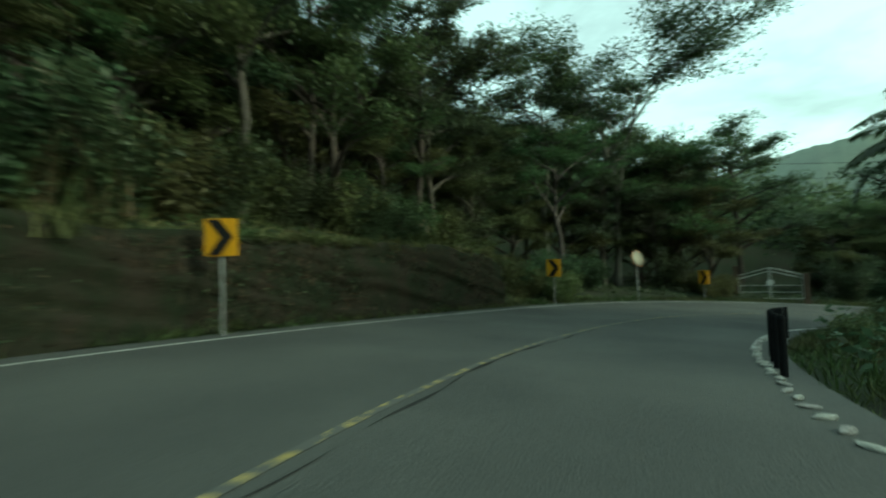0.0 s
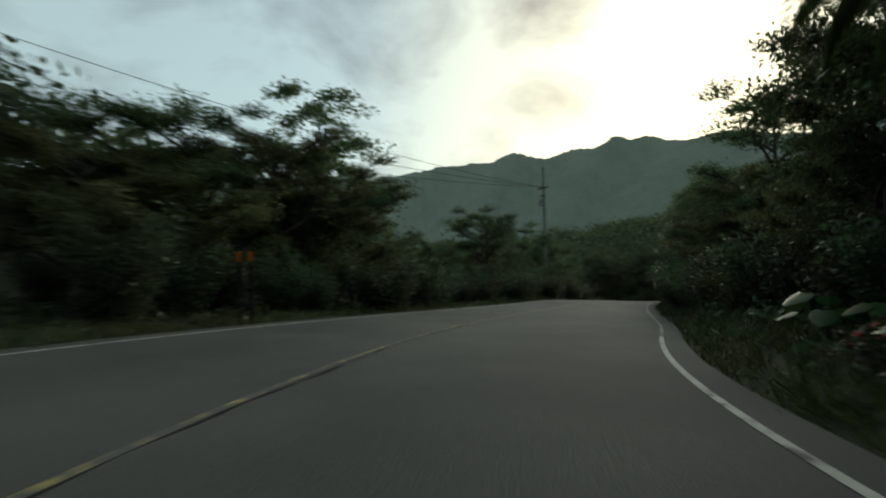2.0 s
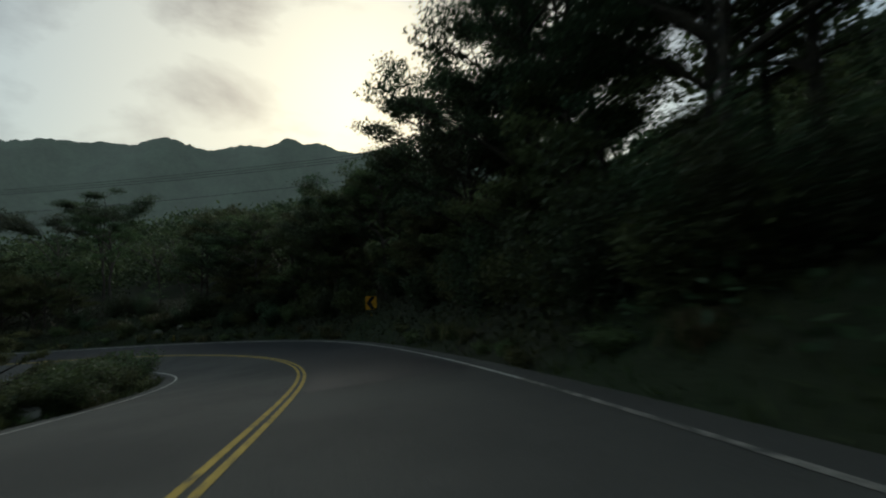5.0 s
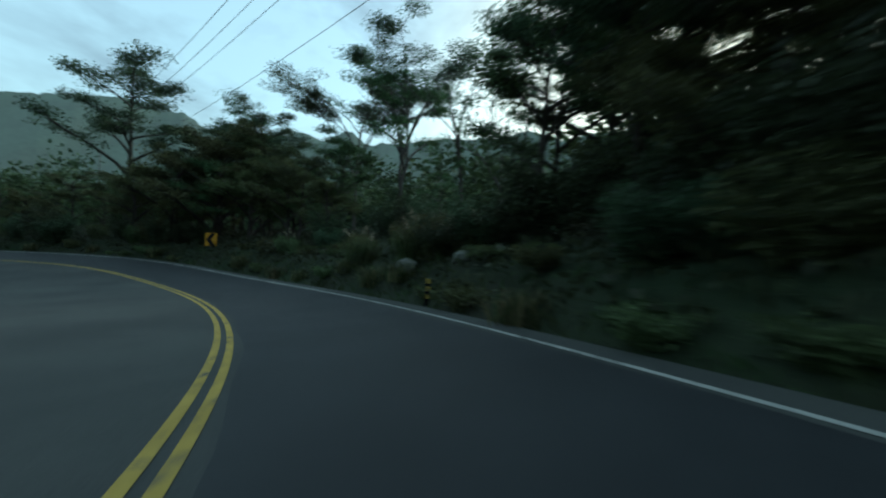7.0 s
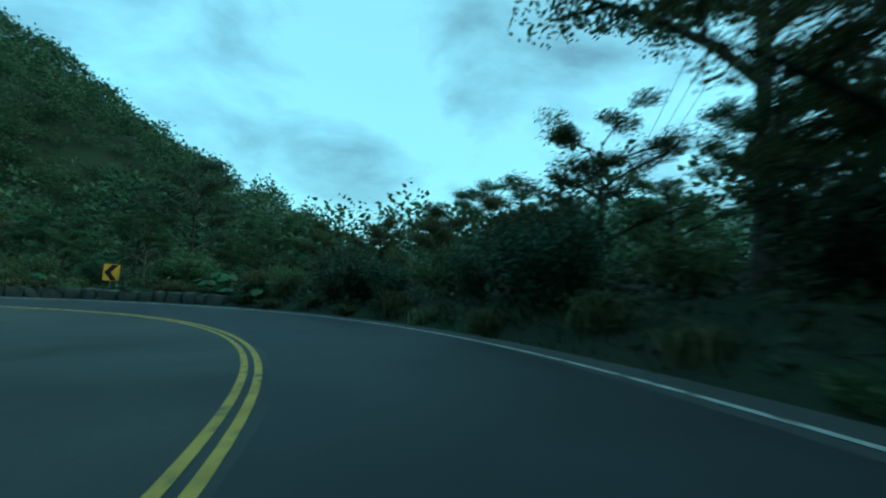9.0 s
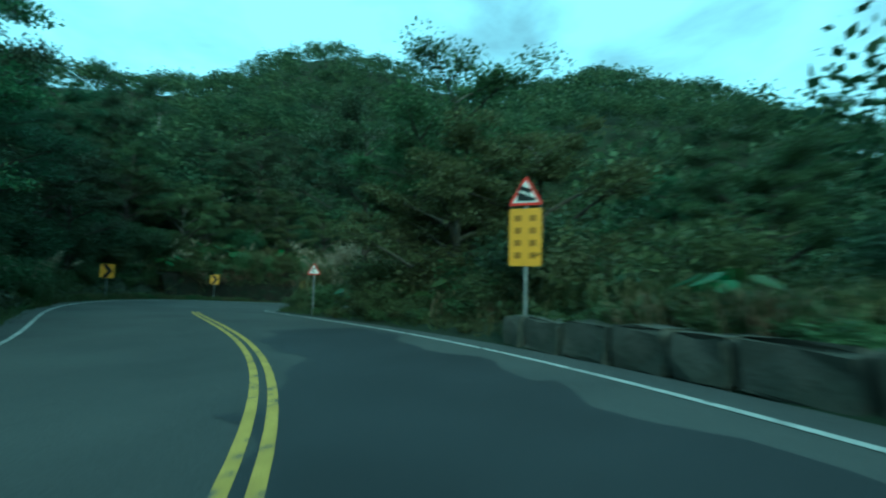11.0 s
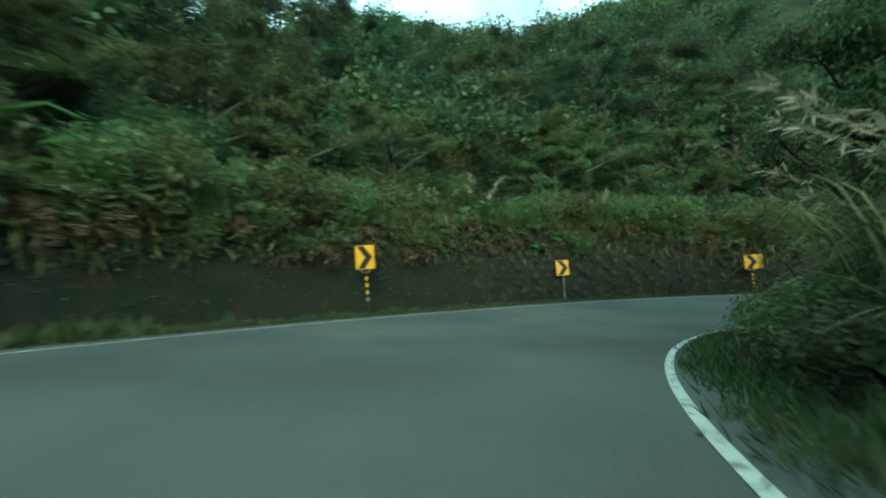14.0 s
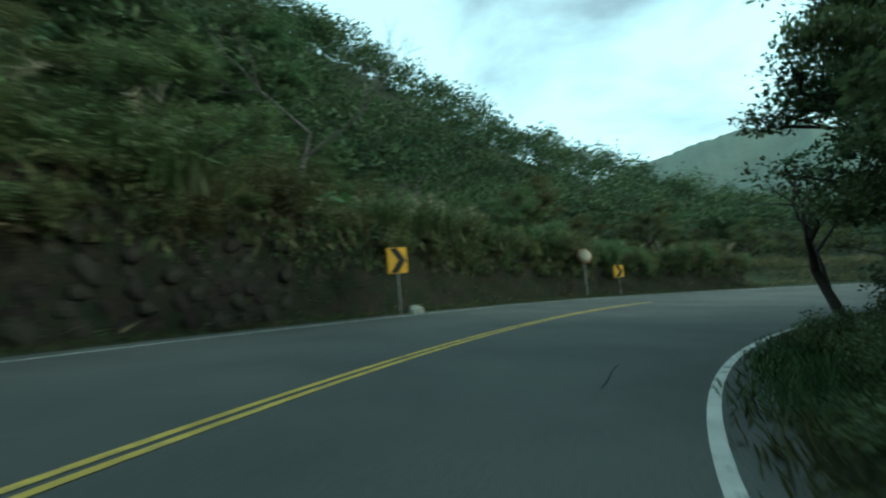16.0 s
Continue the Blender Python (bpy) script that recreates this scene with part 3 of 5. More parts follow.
def block_wall(s0, s1, gap, tall):
    """A low wall of rough blocks laid end to end on the right."""
    rr = random.Random(77)
    x, y, z = road_point(s1, float(SR(s1)) - gap - 0.2)
    ob = new("wall_low")
    ob.matrix_basis = pose(x, y, z, 0, 0, 0)
    tagged(ob, "low wall of rough stained concrete blocks under shrubs", "wall", kind="structure")
    inv = ob.matrix_basis.inverted()
    s = s0
    while s < s1 - 0.3:
        length = rr.uniform(0.4, 0.95)
        h = tall * rr.uniform(0.92, 1.07)
        m = s + length / 2
        p = road_point(m, float(SR(m)) - gap - 0.22 + rr.uniform(-0.02, 0.02), h / 2 - 0.06)
        bm = bmesh.new()
        box(bm, 0.45, length + 0.03, h, (0, 0, 0), (0, 0, 0), 0.035)
        bmesh.ops.subdivide_edges(bm, edges=bm.edges[:], cuts=1)
        for v in bm.verts:
            v.co += Vector((rr.uniform(-0.035, 0.035), 0, rr.uniform(-0.03, 0.03)))
        block = part("stone", bm, M_CONCRETE, ob)
        block.matrix_basis = inv @ pose(*p, rr.uniform(-1, 1), rr.uniform(-3, 3), heading(m) + rr.uniform(-1.5, 1.5))
        s += length


block_wall(189, 199.8, 0.62, 0.46)


# backdrop mountain, far beyond the valley
RIDGE = [(-175, 5), (-160, 7), (-145, 9.5), (-130, 11.4), (-115, 12.4), (-105, 13.35), (-99.5, 13.75), (-92, 12.95), (-88, 12.65), (-84, 12.35), (-80, 12.55), (-75, 11.45), (-70, 11.15), (-65, 10.85), (-58, 10.7), (-51, 10.0), (-46, 11.0), (-38, 10.8), (-30, 9.0), (-23, 6.9), (-17, 4.6), (-8, 3), (15, 2)]
rb = np.radians(np.arange(-175, 15, 0.35))
re_ = np.interp(np.degrees(rb), [a for a, _ in RIDGE], [b for _, b in RIDGE])
rng = np.random.default_rng(5)
jag = np.convolve(rng.normal(size=len(rb) + 14), np.hanning(15), "valid") * 0.10 + rng.normal(size=len(rb)) * 0.07
crest = 1000 * np.tan(np.radians(re_ + jag + 0.16 * np.sin(rb * 37) + 0.1 * np.sin(rb * 83)))
rv = []
for k in range(9):
    t = k / 8
    far = 1000 - 330 * (1 - t) ** 0.8 + 25 * np.sin(rb * 31 + k)
    rv.append(np.stack([70 - np.sin(rb) * far, 10 + np.cos(rb) * far, -60 + (crest + 60) * t ** 1.15], 1))
n = len(rb)
i, j = np.meshgrid(np.arange(8) * n, np.arange(n - 1))
k = (i + j).ravel()
M_FAR = material("distant_forest_haze_glow", (0.075, 0.1, 0.07), 1.0, 0.02, 0.3, 0.0, 0.15, second=(0.06, 0.075, 0.055), fine=0.3)
# pale bluish emission stands in for the haze over the ridge
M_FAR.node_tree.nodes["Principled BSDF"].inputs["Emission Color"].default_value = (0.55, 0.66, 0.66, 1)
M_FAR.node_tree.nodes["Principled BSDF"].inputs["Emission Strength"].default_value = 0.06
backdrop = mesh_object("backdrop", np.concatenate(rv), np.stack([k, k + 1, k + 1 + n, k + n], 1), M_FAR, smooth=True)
tagged(backdrop, "wooded mountain ridge far across the valley, with haze put in as glow", "mountain", kind="structure")


# ---- signs ----
def rounded(w, h, r, z0=0.0, k=4):
    pts = []
    for cx, cz, a0 in ((w / 2 - r, z0 + h - r, 0), (-w / 2 + r, z0 + h - r, 90), (-w / 2 + r, z0 + r, 180), (w / 2 - r, z0 + r, 270)):
        pts += [(cx + r * math.cos(radians(a0 + 90 * i / k)), cz + r * math.sin(radians(a0 + 90 * i / k))) for i in range(k + 1)]
    return pts


def chevron_sign(x, y, base, low, turn, points_right=True, banded=False, twin=True, size=1.0, folded=False):
    """A yellow plate with a black chevron; it faces -y before it is turned. low: the height of the plate's lower edge."""
    way = "right" if points_right else "left"
    ob = thing("chevron_sign", x, y, base, turn, f"yellow bend marker with a black {way}ward chevron on a steel post", "road sign", "chevron signs along the bends")
    bm = bmesh.new()
    rod(bm, 0.026, 0.026, (0, 0, -0.3), (0, 0, low + (0.5 if not banded else 0.0)))
    part("post", bm, M_SIGNBLACK if banded else M_STEEL, ob)
    if banded:
        bm = bmesh.new()
        rings = []
        for i in range(10):
            a = radians(180 + 20 * i)
            ring = [(0.17 + 0.015 * math.cos(radians(60 * k)), 0.015 * math.sin(radians(60 * k))) for k in range(6)]
            rings.append([bm.verts.new((r * math.cos(a), y_, low + 0.02 + r * 0.76 * math.sin(a))) for r, y_ in ring])
        for u, w in zip(rings, rings[1:]):
            for k in range(6):
                bm.faces.new((u[k], u[(k + 1) % 6], w[(k + 1) % 6], w[k]))
        bm.faces.new(rings[0][::-1])
        bm.faces.new(rings[-1])
        bmesh.ops.recalc_face_normals(bm, faces=bm.faces)
        part("bracket", bm, M_STEEL, ob, "curved steel bracket")
        for i in range(4):
            bm = bmesh.new()
            rod(bm, 0.037, 0.037, (0, 0, low - 0.35 - 0.22 * i), (0, 0, low - 0.24 - 0.22 * i))
            part("band", bm, M_SIGNYELLOW if i < 3 else M_STEEL, ob, "yellow reflective band")
    for side in (1, -1) if twin else (1,):
        y0 = -0.045 * side
        bm = bmesh.new()
        slab(bm, rounded(0.6 * size, 0.75 * size, 0.03, low), y0, y0 + 0.018 * side)
        plate = part("plate", bm, M_SIGNYELLOW, ob)
        bm = bmesh.new()
        k = 1 if points_right == (side > 0) else -1
        z0 = low + 0.02
        pts = [(-0.24, z0), (0.0, z0), (0.26, z0 + 0.355), (0.0, z0 + 0.71), (-0.24, z0 + 0.71), (0.02, z0 + 0.355)]
        slab(bm, [(k * a * size, low + (b - low) * size) for a, b in pts], y0 - 0.008 * side, y0 - 0.003 * side)
        arrow = part("chevron", bm, M_SIGNBLACK, plate, "black chevron arrow")
        if folded and side < 0:  # the second plate is hinged to the first one's edge
            turn_ = Matrix.Translation((0.31, -0.04, 0)) @ pose(0, 0, 0, 0, 0, 66) @ Matrix.Translation((0.31, 0, 0)) @ pose(0, 0, 0, 0, 0, 180)
            for o in (plate, arrow):
                o.data.transform(turn_)
    return ob


def on_ground(x, y):
    return float(ground_height(x, y)[0])


SIGNS = [  # x, y, height of the plate's lower edge, turn, points right, banded
    (-3.75, 7.45, 1.66, 3, True, False), (4.7, 19.05, 0.69, -36, True, False), (14.05, 24.05, -0.2, -74, True, False),
    (89.77, -2.13, -7.98, -115, False, True), (119.63, 24.85, -11.29, -49, False, False), (107.5, 54.4, -12.62, 14, False, False),
    (77.66, 46.6, -12.95, 84, True, False), (67.96, 52.6, -13.36, 74, True, False), (61.93, 61.2, -13.79, 50, True, True),
    (58.77, 72.35, -14.64, 56, True, False), (62.3, 82.35, -15.1, 36, True, True), (69.9, 90.82, -15.74, 19, True, False), (84.46, 103.75, -16.9, 0, True, False)]
for x, y, low, turn, right, band in SIGNS:
    g = on_ground(x, y)
    s_, d_, _, _ = along(x, y)
    g = min(g, float(SZ(s_[0]) + SB(s_[0]) * d_[0]) + 0.1)
    chevron_sign(x, y, g, low - g, turn, right, band, size=0.84 if x < 0 else 1.0, folded=band and y > 80)
    f_ = pose(0, 0, 0, 0, 0, turn) @ Vector((0, -1, 0))
    CLEAR += [(x, y, 1.1), (x + 1.5 * f_.x, y + 1.5 * f_.y, 1.5), (x + 3.5 * f_.x, y + 3.5 * f_.y, 1.7)]


def triangle(size, cut=0.0, z0=0.0, r=0.06):
    h = size * 0.866
    c = (0, z0 + h / 3)
    pts = []
    for a0 in (90, 210, 330):
        far = size / math.sqrt(3) - cut - 2 * r
        cx, cz = c[0] + far * math.cos(radians(a0)), c[1] + far * math.sin(radians(a0))
        pts += [(cx + r * math.cos(radians(a0 + t)), cz + r * math.sin(radians(a0 + t))) for t in (-60, -30, 0, 30, 60)]
    return pts


def warning_triangle(ob, size, z0, y0=-0.05):
    bm = bmesh.new()
    slab(bm, triangle(size, 0, z0, 0.035), y0, y0 + 0.015)
    t = part("warning_plate", bm, M_SIGNRED, ob, "red-bordered triangular plate")
    bm = bmesh.new()
    slab(bm, triangle(size, size * 0.15, z0, 0.012), y0 - 0.006, y0 - 0.002)
    part("white_field", bm, M_SIGNWHITE, t, "white field of the warning sign")
    return t


# steep-grade sign with a yellow notice board under it
hill_sign = thing("steep_grade_sign", 102.05, 54.1, -13.55, 36, "red-edged steep grade triangle over a yellow notice board on a post", "road sign")
bm = bmesh.new()
rod(bm, 0.03, 0.03, (0, 0, -0.3), (0, 0, 2.5))
part("post", bm, M_STEEL, hill_sign)
tri = warning_triangle(hill_sign, 0.58, 2.13)
bm = bmesh.new()
slab(bm, [(-0.13, 2.2), (0.16, 2.2), (0.16, 2.24), (-0.13, 2.36)], -0.066, -0.06)
part("slope_symbol", bm, M_SIGNBLACK, tri, "black slope wedge")
bm = bmesh.new()
box(bm, 0.2, 0.006, 0.075, (0.0, -0.063, 2.385), (0, 22, 0))
part("vehicle_symbol", bm, M_SIGNBLACK, tri, "black vehicle outline")
bm = bmesh.new()
slab(bm, rounded(0.52, 0.93, 0.03, 1.15), -0.05, -0.032)
board = part("notice_board", bm, M_SIGNYELLOW, hill_sign, "yellow notice board with rows of faded print")
for r_ in range(4):
    for c_ in range(2):
        bm = bmesh.new()
        box(bm, 0.11, 0.005, 0.10, (-0.12 + 0.24 * c_, -0.054, 1.32 + 0.2 * r_))
        part("print_bar", bm, M_PRINT, board, "faded brown print")

bend_sign = thing("bend_warning_sign", 91.15, 53.83, -13.85, 62, "red-edged triangular bend warning sign on a post", "road sign")
bm = bmesh.new()
rod(bm, 0.03, 0.03, (0, 0, -0.3), (0, 0, 1.65))
part("post", bm, M_STEEL, bend_sign)
tri = warning_triangle(bend_sign, 0.5, 1.3)
bm = bmesh.new()
for a, b in (((-0.04, 1.36), (-0.04, 1.47)), ((-0.04, 1.47), (0.0, 1.53)), ((0.0, 1.53), (0.06, 1.55))):
    rod(bm, 0.02, 0.02, (a[0], -0.06, a[1]), (b[0], -0.06, b[1]), 6)
part("bend_symbol", bm, M_SIGNBLACK, tri, "black bent arrow")


def convex_mirror(x, y, base, centre, radius, turn):
    ob = thing("convex_mirror", x, y, base, turn, "round convex traffic mirror on a steel post beside the road", "traffic mirror", "convex mirrors")
    bm = bmesh.new()
    rod(bm, 0.04, 0.04, (0, 0.09, -0.3), (0, 0.09, centre + 0.2))
    part("post", bm, M_STEEL, ob)
    bm = bmesh.new()
    bmesh.ops.create_uvsphere(bm, u_segments=32, v_segments=16, radius=1)
    bmesh.ops.delete(bm, geom=[v for v in bm.verts if v.co.z < -0.01], context="VERTS")
    tilt = Matrix.Translation((0, 0, centre)) @ pose(0, 0, 0, 75)   # the face leans back towards the sky
    bmesh.ops.transform(bm, matrix=tilt @ Matrix.Diagonal((radius, radius, radius * 0.12, 1)), verts=bm.verts)
    for f in bm.faces:
        f.smooth = True
    part("mirror_face", bm, M_MIRROR, ob, "bulging mirror face")
    bm = bmesh.new()
    bmesh.ops.create_cone(bm, cap_ends=True, segments=32, radius1=radius * 0.85, radius2=radius * 1.03, depth=0.06, matrix=tilt @ Matrix.Translation((0, 0, -0.034)))
    part("backing", bm, M_ORANGE, ob, "orange backing rim")
    return ob


g = on_ground(10.2, 23.3)
convex_mirror(10.2, 23.3, g, 1.34 - g, 0.44, 28)
g = on_ground(81.5, 102.2)
convex_mirror(81.5, 102.2, g, -15.4 - g, 0.44, 10)

# delineator with two orange reflectors
g = on_ground(25.5, 24.1)
ob = thing("delineator", 25.5, 24.1, g, -70, "short roadside post with two orange reflectors", "delineator")
bm = bmesh.new()
rod(bm, 0.03, 0.03, (-0.14, 0.02, -0.2), (-0.14, 0.02, -0.28 - g + 0.25))
rod(bm, 0.03, 0.03, (0.14, 0.02, -0.2), (0.14, 0.02, -0.28 - g + 0.25))
part("post", bm, M_BLACKPOST, ob)
for k in (-0.14, 0.14):
    bm = bmesh.new()
    box(bm, 0.1, 0.02, 0.26, (k, -0.03, -0.28 - g), bevel=0.008)
    part("reflector", bm, M_ORANGE, ob, "orange reflector")


# low banded marker and a pale boulder at the inside of the second bend
mx, my, mz = road_point(147.7, -3.2)
g = on_ground(mx, my)
ob = thing("marker_post", mx, my, g, heading(147.7), "low black and yellow banded marker post in the grass", "marker post")
bm = bmesh.new()
box(bm, 0.11, 0.05, 0.75, (0, 0, 0.2), bevel=0.012)
part("post", bm, M_BLACKPOST, ob)
for k in range(3):
    bm = bmesh.new()
    box(bm, 0.1, 0.058, 0.1, (0, 0, 0.24 + 0.16 * k), bevel=0.004)
    part("band", bm, M_YELLOW, ob, "yellow reflective band")


# ---- gate ----
g = on_ground(18.5, 25.3) - 0.02
gate = thing("metal_gate", 18.45, 25.2, g, -32, "white metal double gate with a peaked top and a round plate", "gate")
GW, GH, GA = 1.45, 1.45, 0.42
for side in (-1, 1):
    bm = bmesh.new()
    for x0, x1, z0, z1 in ((0.03, 0.03, 0.12, GH + GA), (GW, GW, 0.12, GH), (0.03, GW, 0.12, 0.12), (0.03, GW, GH + GA, GH), (0.03, GW, GH + GA - 0.2, GH - 0.2)):
        rod(bm, 0.026, 0.026, (side * x0, 0, z0), (side * x1, 0, z1), 8)
    part("gate_frame", bm, M_GATE, gate)
    for k in range(2):
        bm = bmesh.new()
        rod(bm, 0.02, 0.02, (side * 0.03, 0, 0.48 + 0.38 * k), (side * GW, 0, 0.48 + 0.38 * k), 8)
        part("bar", bm, M_GATE, gate)
bm = bmesh.new()
bmesh.ops.create_cone(bm, cap_ends=True, segments=24, radius1=0.17, radius2=0.17, depth=0.02, matrix=Matrix.Translation((0, -0.05, 1.02)) @ pose(0, 0, 0, 90))
part("round_plate", bm, M_SIGNWHITE, gate, "round white plate")
for k in (-1.6, 1.62):
    p = pose(18.45, 25.2, 0, 0, 0, -32) @ Vector((k, 0, 0))
    ob = thing("gate_post", p.x, p.y, on_ground(p.x, p.y) - 0.1, -32, "dark weathered timber gate post", "post", "gate posts")
    bm = bmesh.new()
    box(bm, 0.26, 0.26, 1.75, (0, 0, 0.87), bevel=0.02)
    part("post", bm, M_TIMBER, ob)
    bm = bmesh.new()
    box(bm, 0.32, 0.32, 0.07, (0, 0, 1.78), bevel=0.02)
    part("cap", bm, M_TIMBER, ob)

CLEAR += [(23.3, 30.0, 1.9), (18.45, 25.2, 1.9), (16.8, 22.8, 1.8), (10.2, 23.3, 1.0), (9.4, 21.6, 1.4), (101.85, 53.95, 0.8), (103.4, 52.2, 1.4), (91.15, 53.83, 0.8), (92.4, 53.2, 1.2), (25.5, 24.1, 1.2), (24, 22.5, 1.2), (81.5, 102.2, 1.2), (80.5, 100.0, 1.4)]

# ---- bollards and kerb stones at the inside of the first bend ----
for k in range(10):
    s_ = 36.6 + 0.76 * k
    p = road_point(s_, float(SR(s_)) - 0.16 - 0.024 * k)
    ob = thing("bollard", *p, 0, "black square-topped bollard on the verge of the bend", "bollard", "black bollards on the verge")
    bm = bmesh.new()
    rod(bm, 0.043, 0.04, (0, 0, -0.2), (0, 0, 0.68), 12)
    part("shaft", bm, M_BLACKPOST, ob)
    bm = bmesh.new()
    rod(bm, 0.047, 0.03, (0, 0, 0.68), (0, 0, 0.72), 12)
    part("cap", bm, M_BLACKPOST, ob)

# ---- utility pole and overhead cables ----
POLES = [(61.33, 16.22, 13.6, -6.0), (84.0, -30.0, 15.0, -4.0), (152.0, 74.0, 14.0, -8.0), (20.0, 47.0, 10.5, -1.5)]
for n_, (x, y, tall, g) in enumerate(POLES):
    g = on_ground(x, y)
    top = 8.25 if n_ == 0 else g + tall
    ob = thing("utility_pole", x, y, g, (35, 60, 60, 40)[n_], "dark wooden utility pole with a crossarm and insulators", "utility pole", "utility poles")
    bm = bmesh.new()
    rod(bm, 0.17, 0.1, (0, 0, -0.5), (0, 0, top - g), 12)
    part("shaft", bm, M_POLE, ob)
    for dz in (2.1, 2.9) if n_ == 0 else (0.3,):
        bm = bmesh.new()
        box(bm, 1.7 if dz < 2.5 else 0.8, 0.1, 0.1, (0, 0.12, top - g - dz), bevel=0.01)
        arm = part("crossarm", bm, M_TIMBER, ob)
        for k in (-0.75, 0.0, 0.75) if dz < 2.5 else (0.3,):
            bm = bmesh.new()
            rod(bm, 0.035, 0.05, (k, 0.12, top - g - dz + 0.05), (k, 0.12, top - g - dz + 0.22), 8)
            part("insulator", bm, M_STEEL, arm)
    if n_ == 0:
        bm = bmesh.new()
        rod(bm, 0.2, 0.2, (0.25, 0.25, top - g - 3.9), (0.25, 0.25, top - g - 3.2), 14)
        part("transformer", bm, M_STEEL, ob, "grey cylindrical transformer")


def cable(a, b, sag):
    t = np.linspace(0, 1, 40)[:, None]
    pts = np.array(a) * (1 - t) + np.array(b) * t
    pts[:, 2] -= sag * 4 * (t * (1 - t))[:, 0]
    v, f = tube(pts, np.full(40, 0.018), 5)
    ob = mesh_object("cable", v, f, M_WIRE, smooth=True)
    return tagged(ob, "thin dark overhead power cable", "cable", "overhead cables")


for k in (-0.9, 0.0, 0.9):
    cable((84.0 + k * 0.86, -30.0 - k * 0.5, 6.0), (152.0 + k * 0.86, 74.0 - k * 0.5, 3.0), 3.0)
    cable((61.33 + k * 0.5, 16.22 - k * 0.6, 6.3), (20.0 + k * 3.0, 47.0 + k * 2.5, 9.6 - k * 1.6), 1.2)
cable((86.5, -30.0, 4.6), (156.0, 74.0, 1.5), 3.0)


# ---- plants: each kind is built once and then copied ----
def tree_geometry(seed, tall, spread, base, n_limbs, n_leaf, leaf, flat=0.5, trunk_r=0.16, lean=0.06, clump=0.30, umbrella=False, droop=0.0):
    """A tapered trunk with curved limbs and forked twigs, and leaf clumps round the twigs' ends."""
    rng = np.random.default_rng(seed)
    wood, centres, size = [], [], []
    k = 9
    t = np.linspace(0, 1, k)
    sway = np.cumsum(rng.normal(size=(k, 2)) * lean * tall / k, axis=0)
    top = tall * (0.8 if not umbrella else 0.72)
    trunk = np.column_stack([sway[:, 0], sway[:, 1], -0.5 + t * (top + 0.5)])
    wood.append(tube(trunk, trunk_r * (1 - 0.8 * t) * (1 + 0.5 * np.exp(-t * 12)), 8))
    for i in range(n_limbs):
        f = base + (1 - base) * ((i + 0.6 * rng.random()) / n_limbs) ** 0.8
        f = min(f, 0.98)
        p0 = np.array([np.interp(f, t, trunk[:, j]) for j in range(3)])
        az = i * 2.4 + rng.uniform(-0.5, 0.5)
        length = spread * (rng.uniform(0.7, 1.1)) * (1.0 - 0.45 * (f - base) / (1 - base) if not umbrella else 0.85 + 0.2 * f)
        rise = rng.uniform(0.35, 0.75) * length if not umbrella else (tall * 0.98 - p0[2]) * rng.uniform(0.75, 1.0)
        u = np.linspace(0, 1, 6)
        bend = rng.normal(size=2) * 0.12 * length
        limb = p0 + np.column_stack([np.cos(az) * length * u + bend[0] * u * u, np.sin(az) * length * u + bend[1] * u * u, rise * u ** (0.8 if not umbrella else 0.65) - droop * length * u ** 3])
        r0 = trunk_r * (1 - 0.75 * f) * 0.75
        wood.append(tube(limb, r0 * (1 - 0.8 * u) + 0.008, 6))
        for m in range(6):
            g = rng.uniform(0.35, 1.0) if m else 1.0
            q0 = np.array([np.interp(g, u, limb[:, j]) for j in range(3)])
            a2 = az + rng.uniform(-1.3, 1.3)
            l2 = length * rng.uniform(0.25, 0.5)
            w = np.linspace(0, 1, 4)
            twig = q0 + np.column_stack([np.cos(a2) * l2 * w, np.sin(a2) * l2 * w, (0.25 + 0.3 * rng.random()) * l2 * w - droop * l2 * w * w])
            wood.append(tube(twig, r0 * 0.35 * (1 - 0.8 * w) + 0.005, 5))
            centres += [twig[-1], twig[2], twig[-1] + rng.normal(size=3) * l2 * [0.3, 0.3, 0.12]]
            size += [1.0, 0.6, 0.7]
    centres, size = np.array(centres), np.array(size)
    pick = rng.choice(len(centres), n_leaf, p=size / size.sum())
    rad = clump * spread * rng.uniform(0.42, 1.0, len(centres))
    v = rng.normal(size=(n_leaf, 3))
    v /= np.linalg.norm(v, axis=1)[:, None]
    r = rng.random(n_leaf)[:, None] ** 0.45
    pad = np.where(v[:, 2:] < 0, 0.45, 1.0) * flat      # clumps domed above and flatter below
    at = centres[pick] + v * r * rad[pick][:, None] * np.concatenate([np.ones((n_leaf, 2)), pad], 1)
    foliage = leaves(rng, at, leaf, out=v * 0.6, droop=droop * 0.6)
    return join_geo(wood), foliage


def tree_kind(name, label, geo, bark, leaf):
    ob = new(name)
    tagged(ob, label, "tree")
    wood, foliage = geo
    mesh_object("trunk", *wood, bark, ob, smooth=True)
    mesh_object("crown", *foliage, leaf, ob)
    return ob


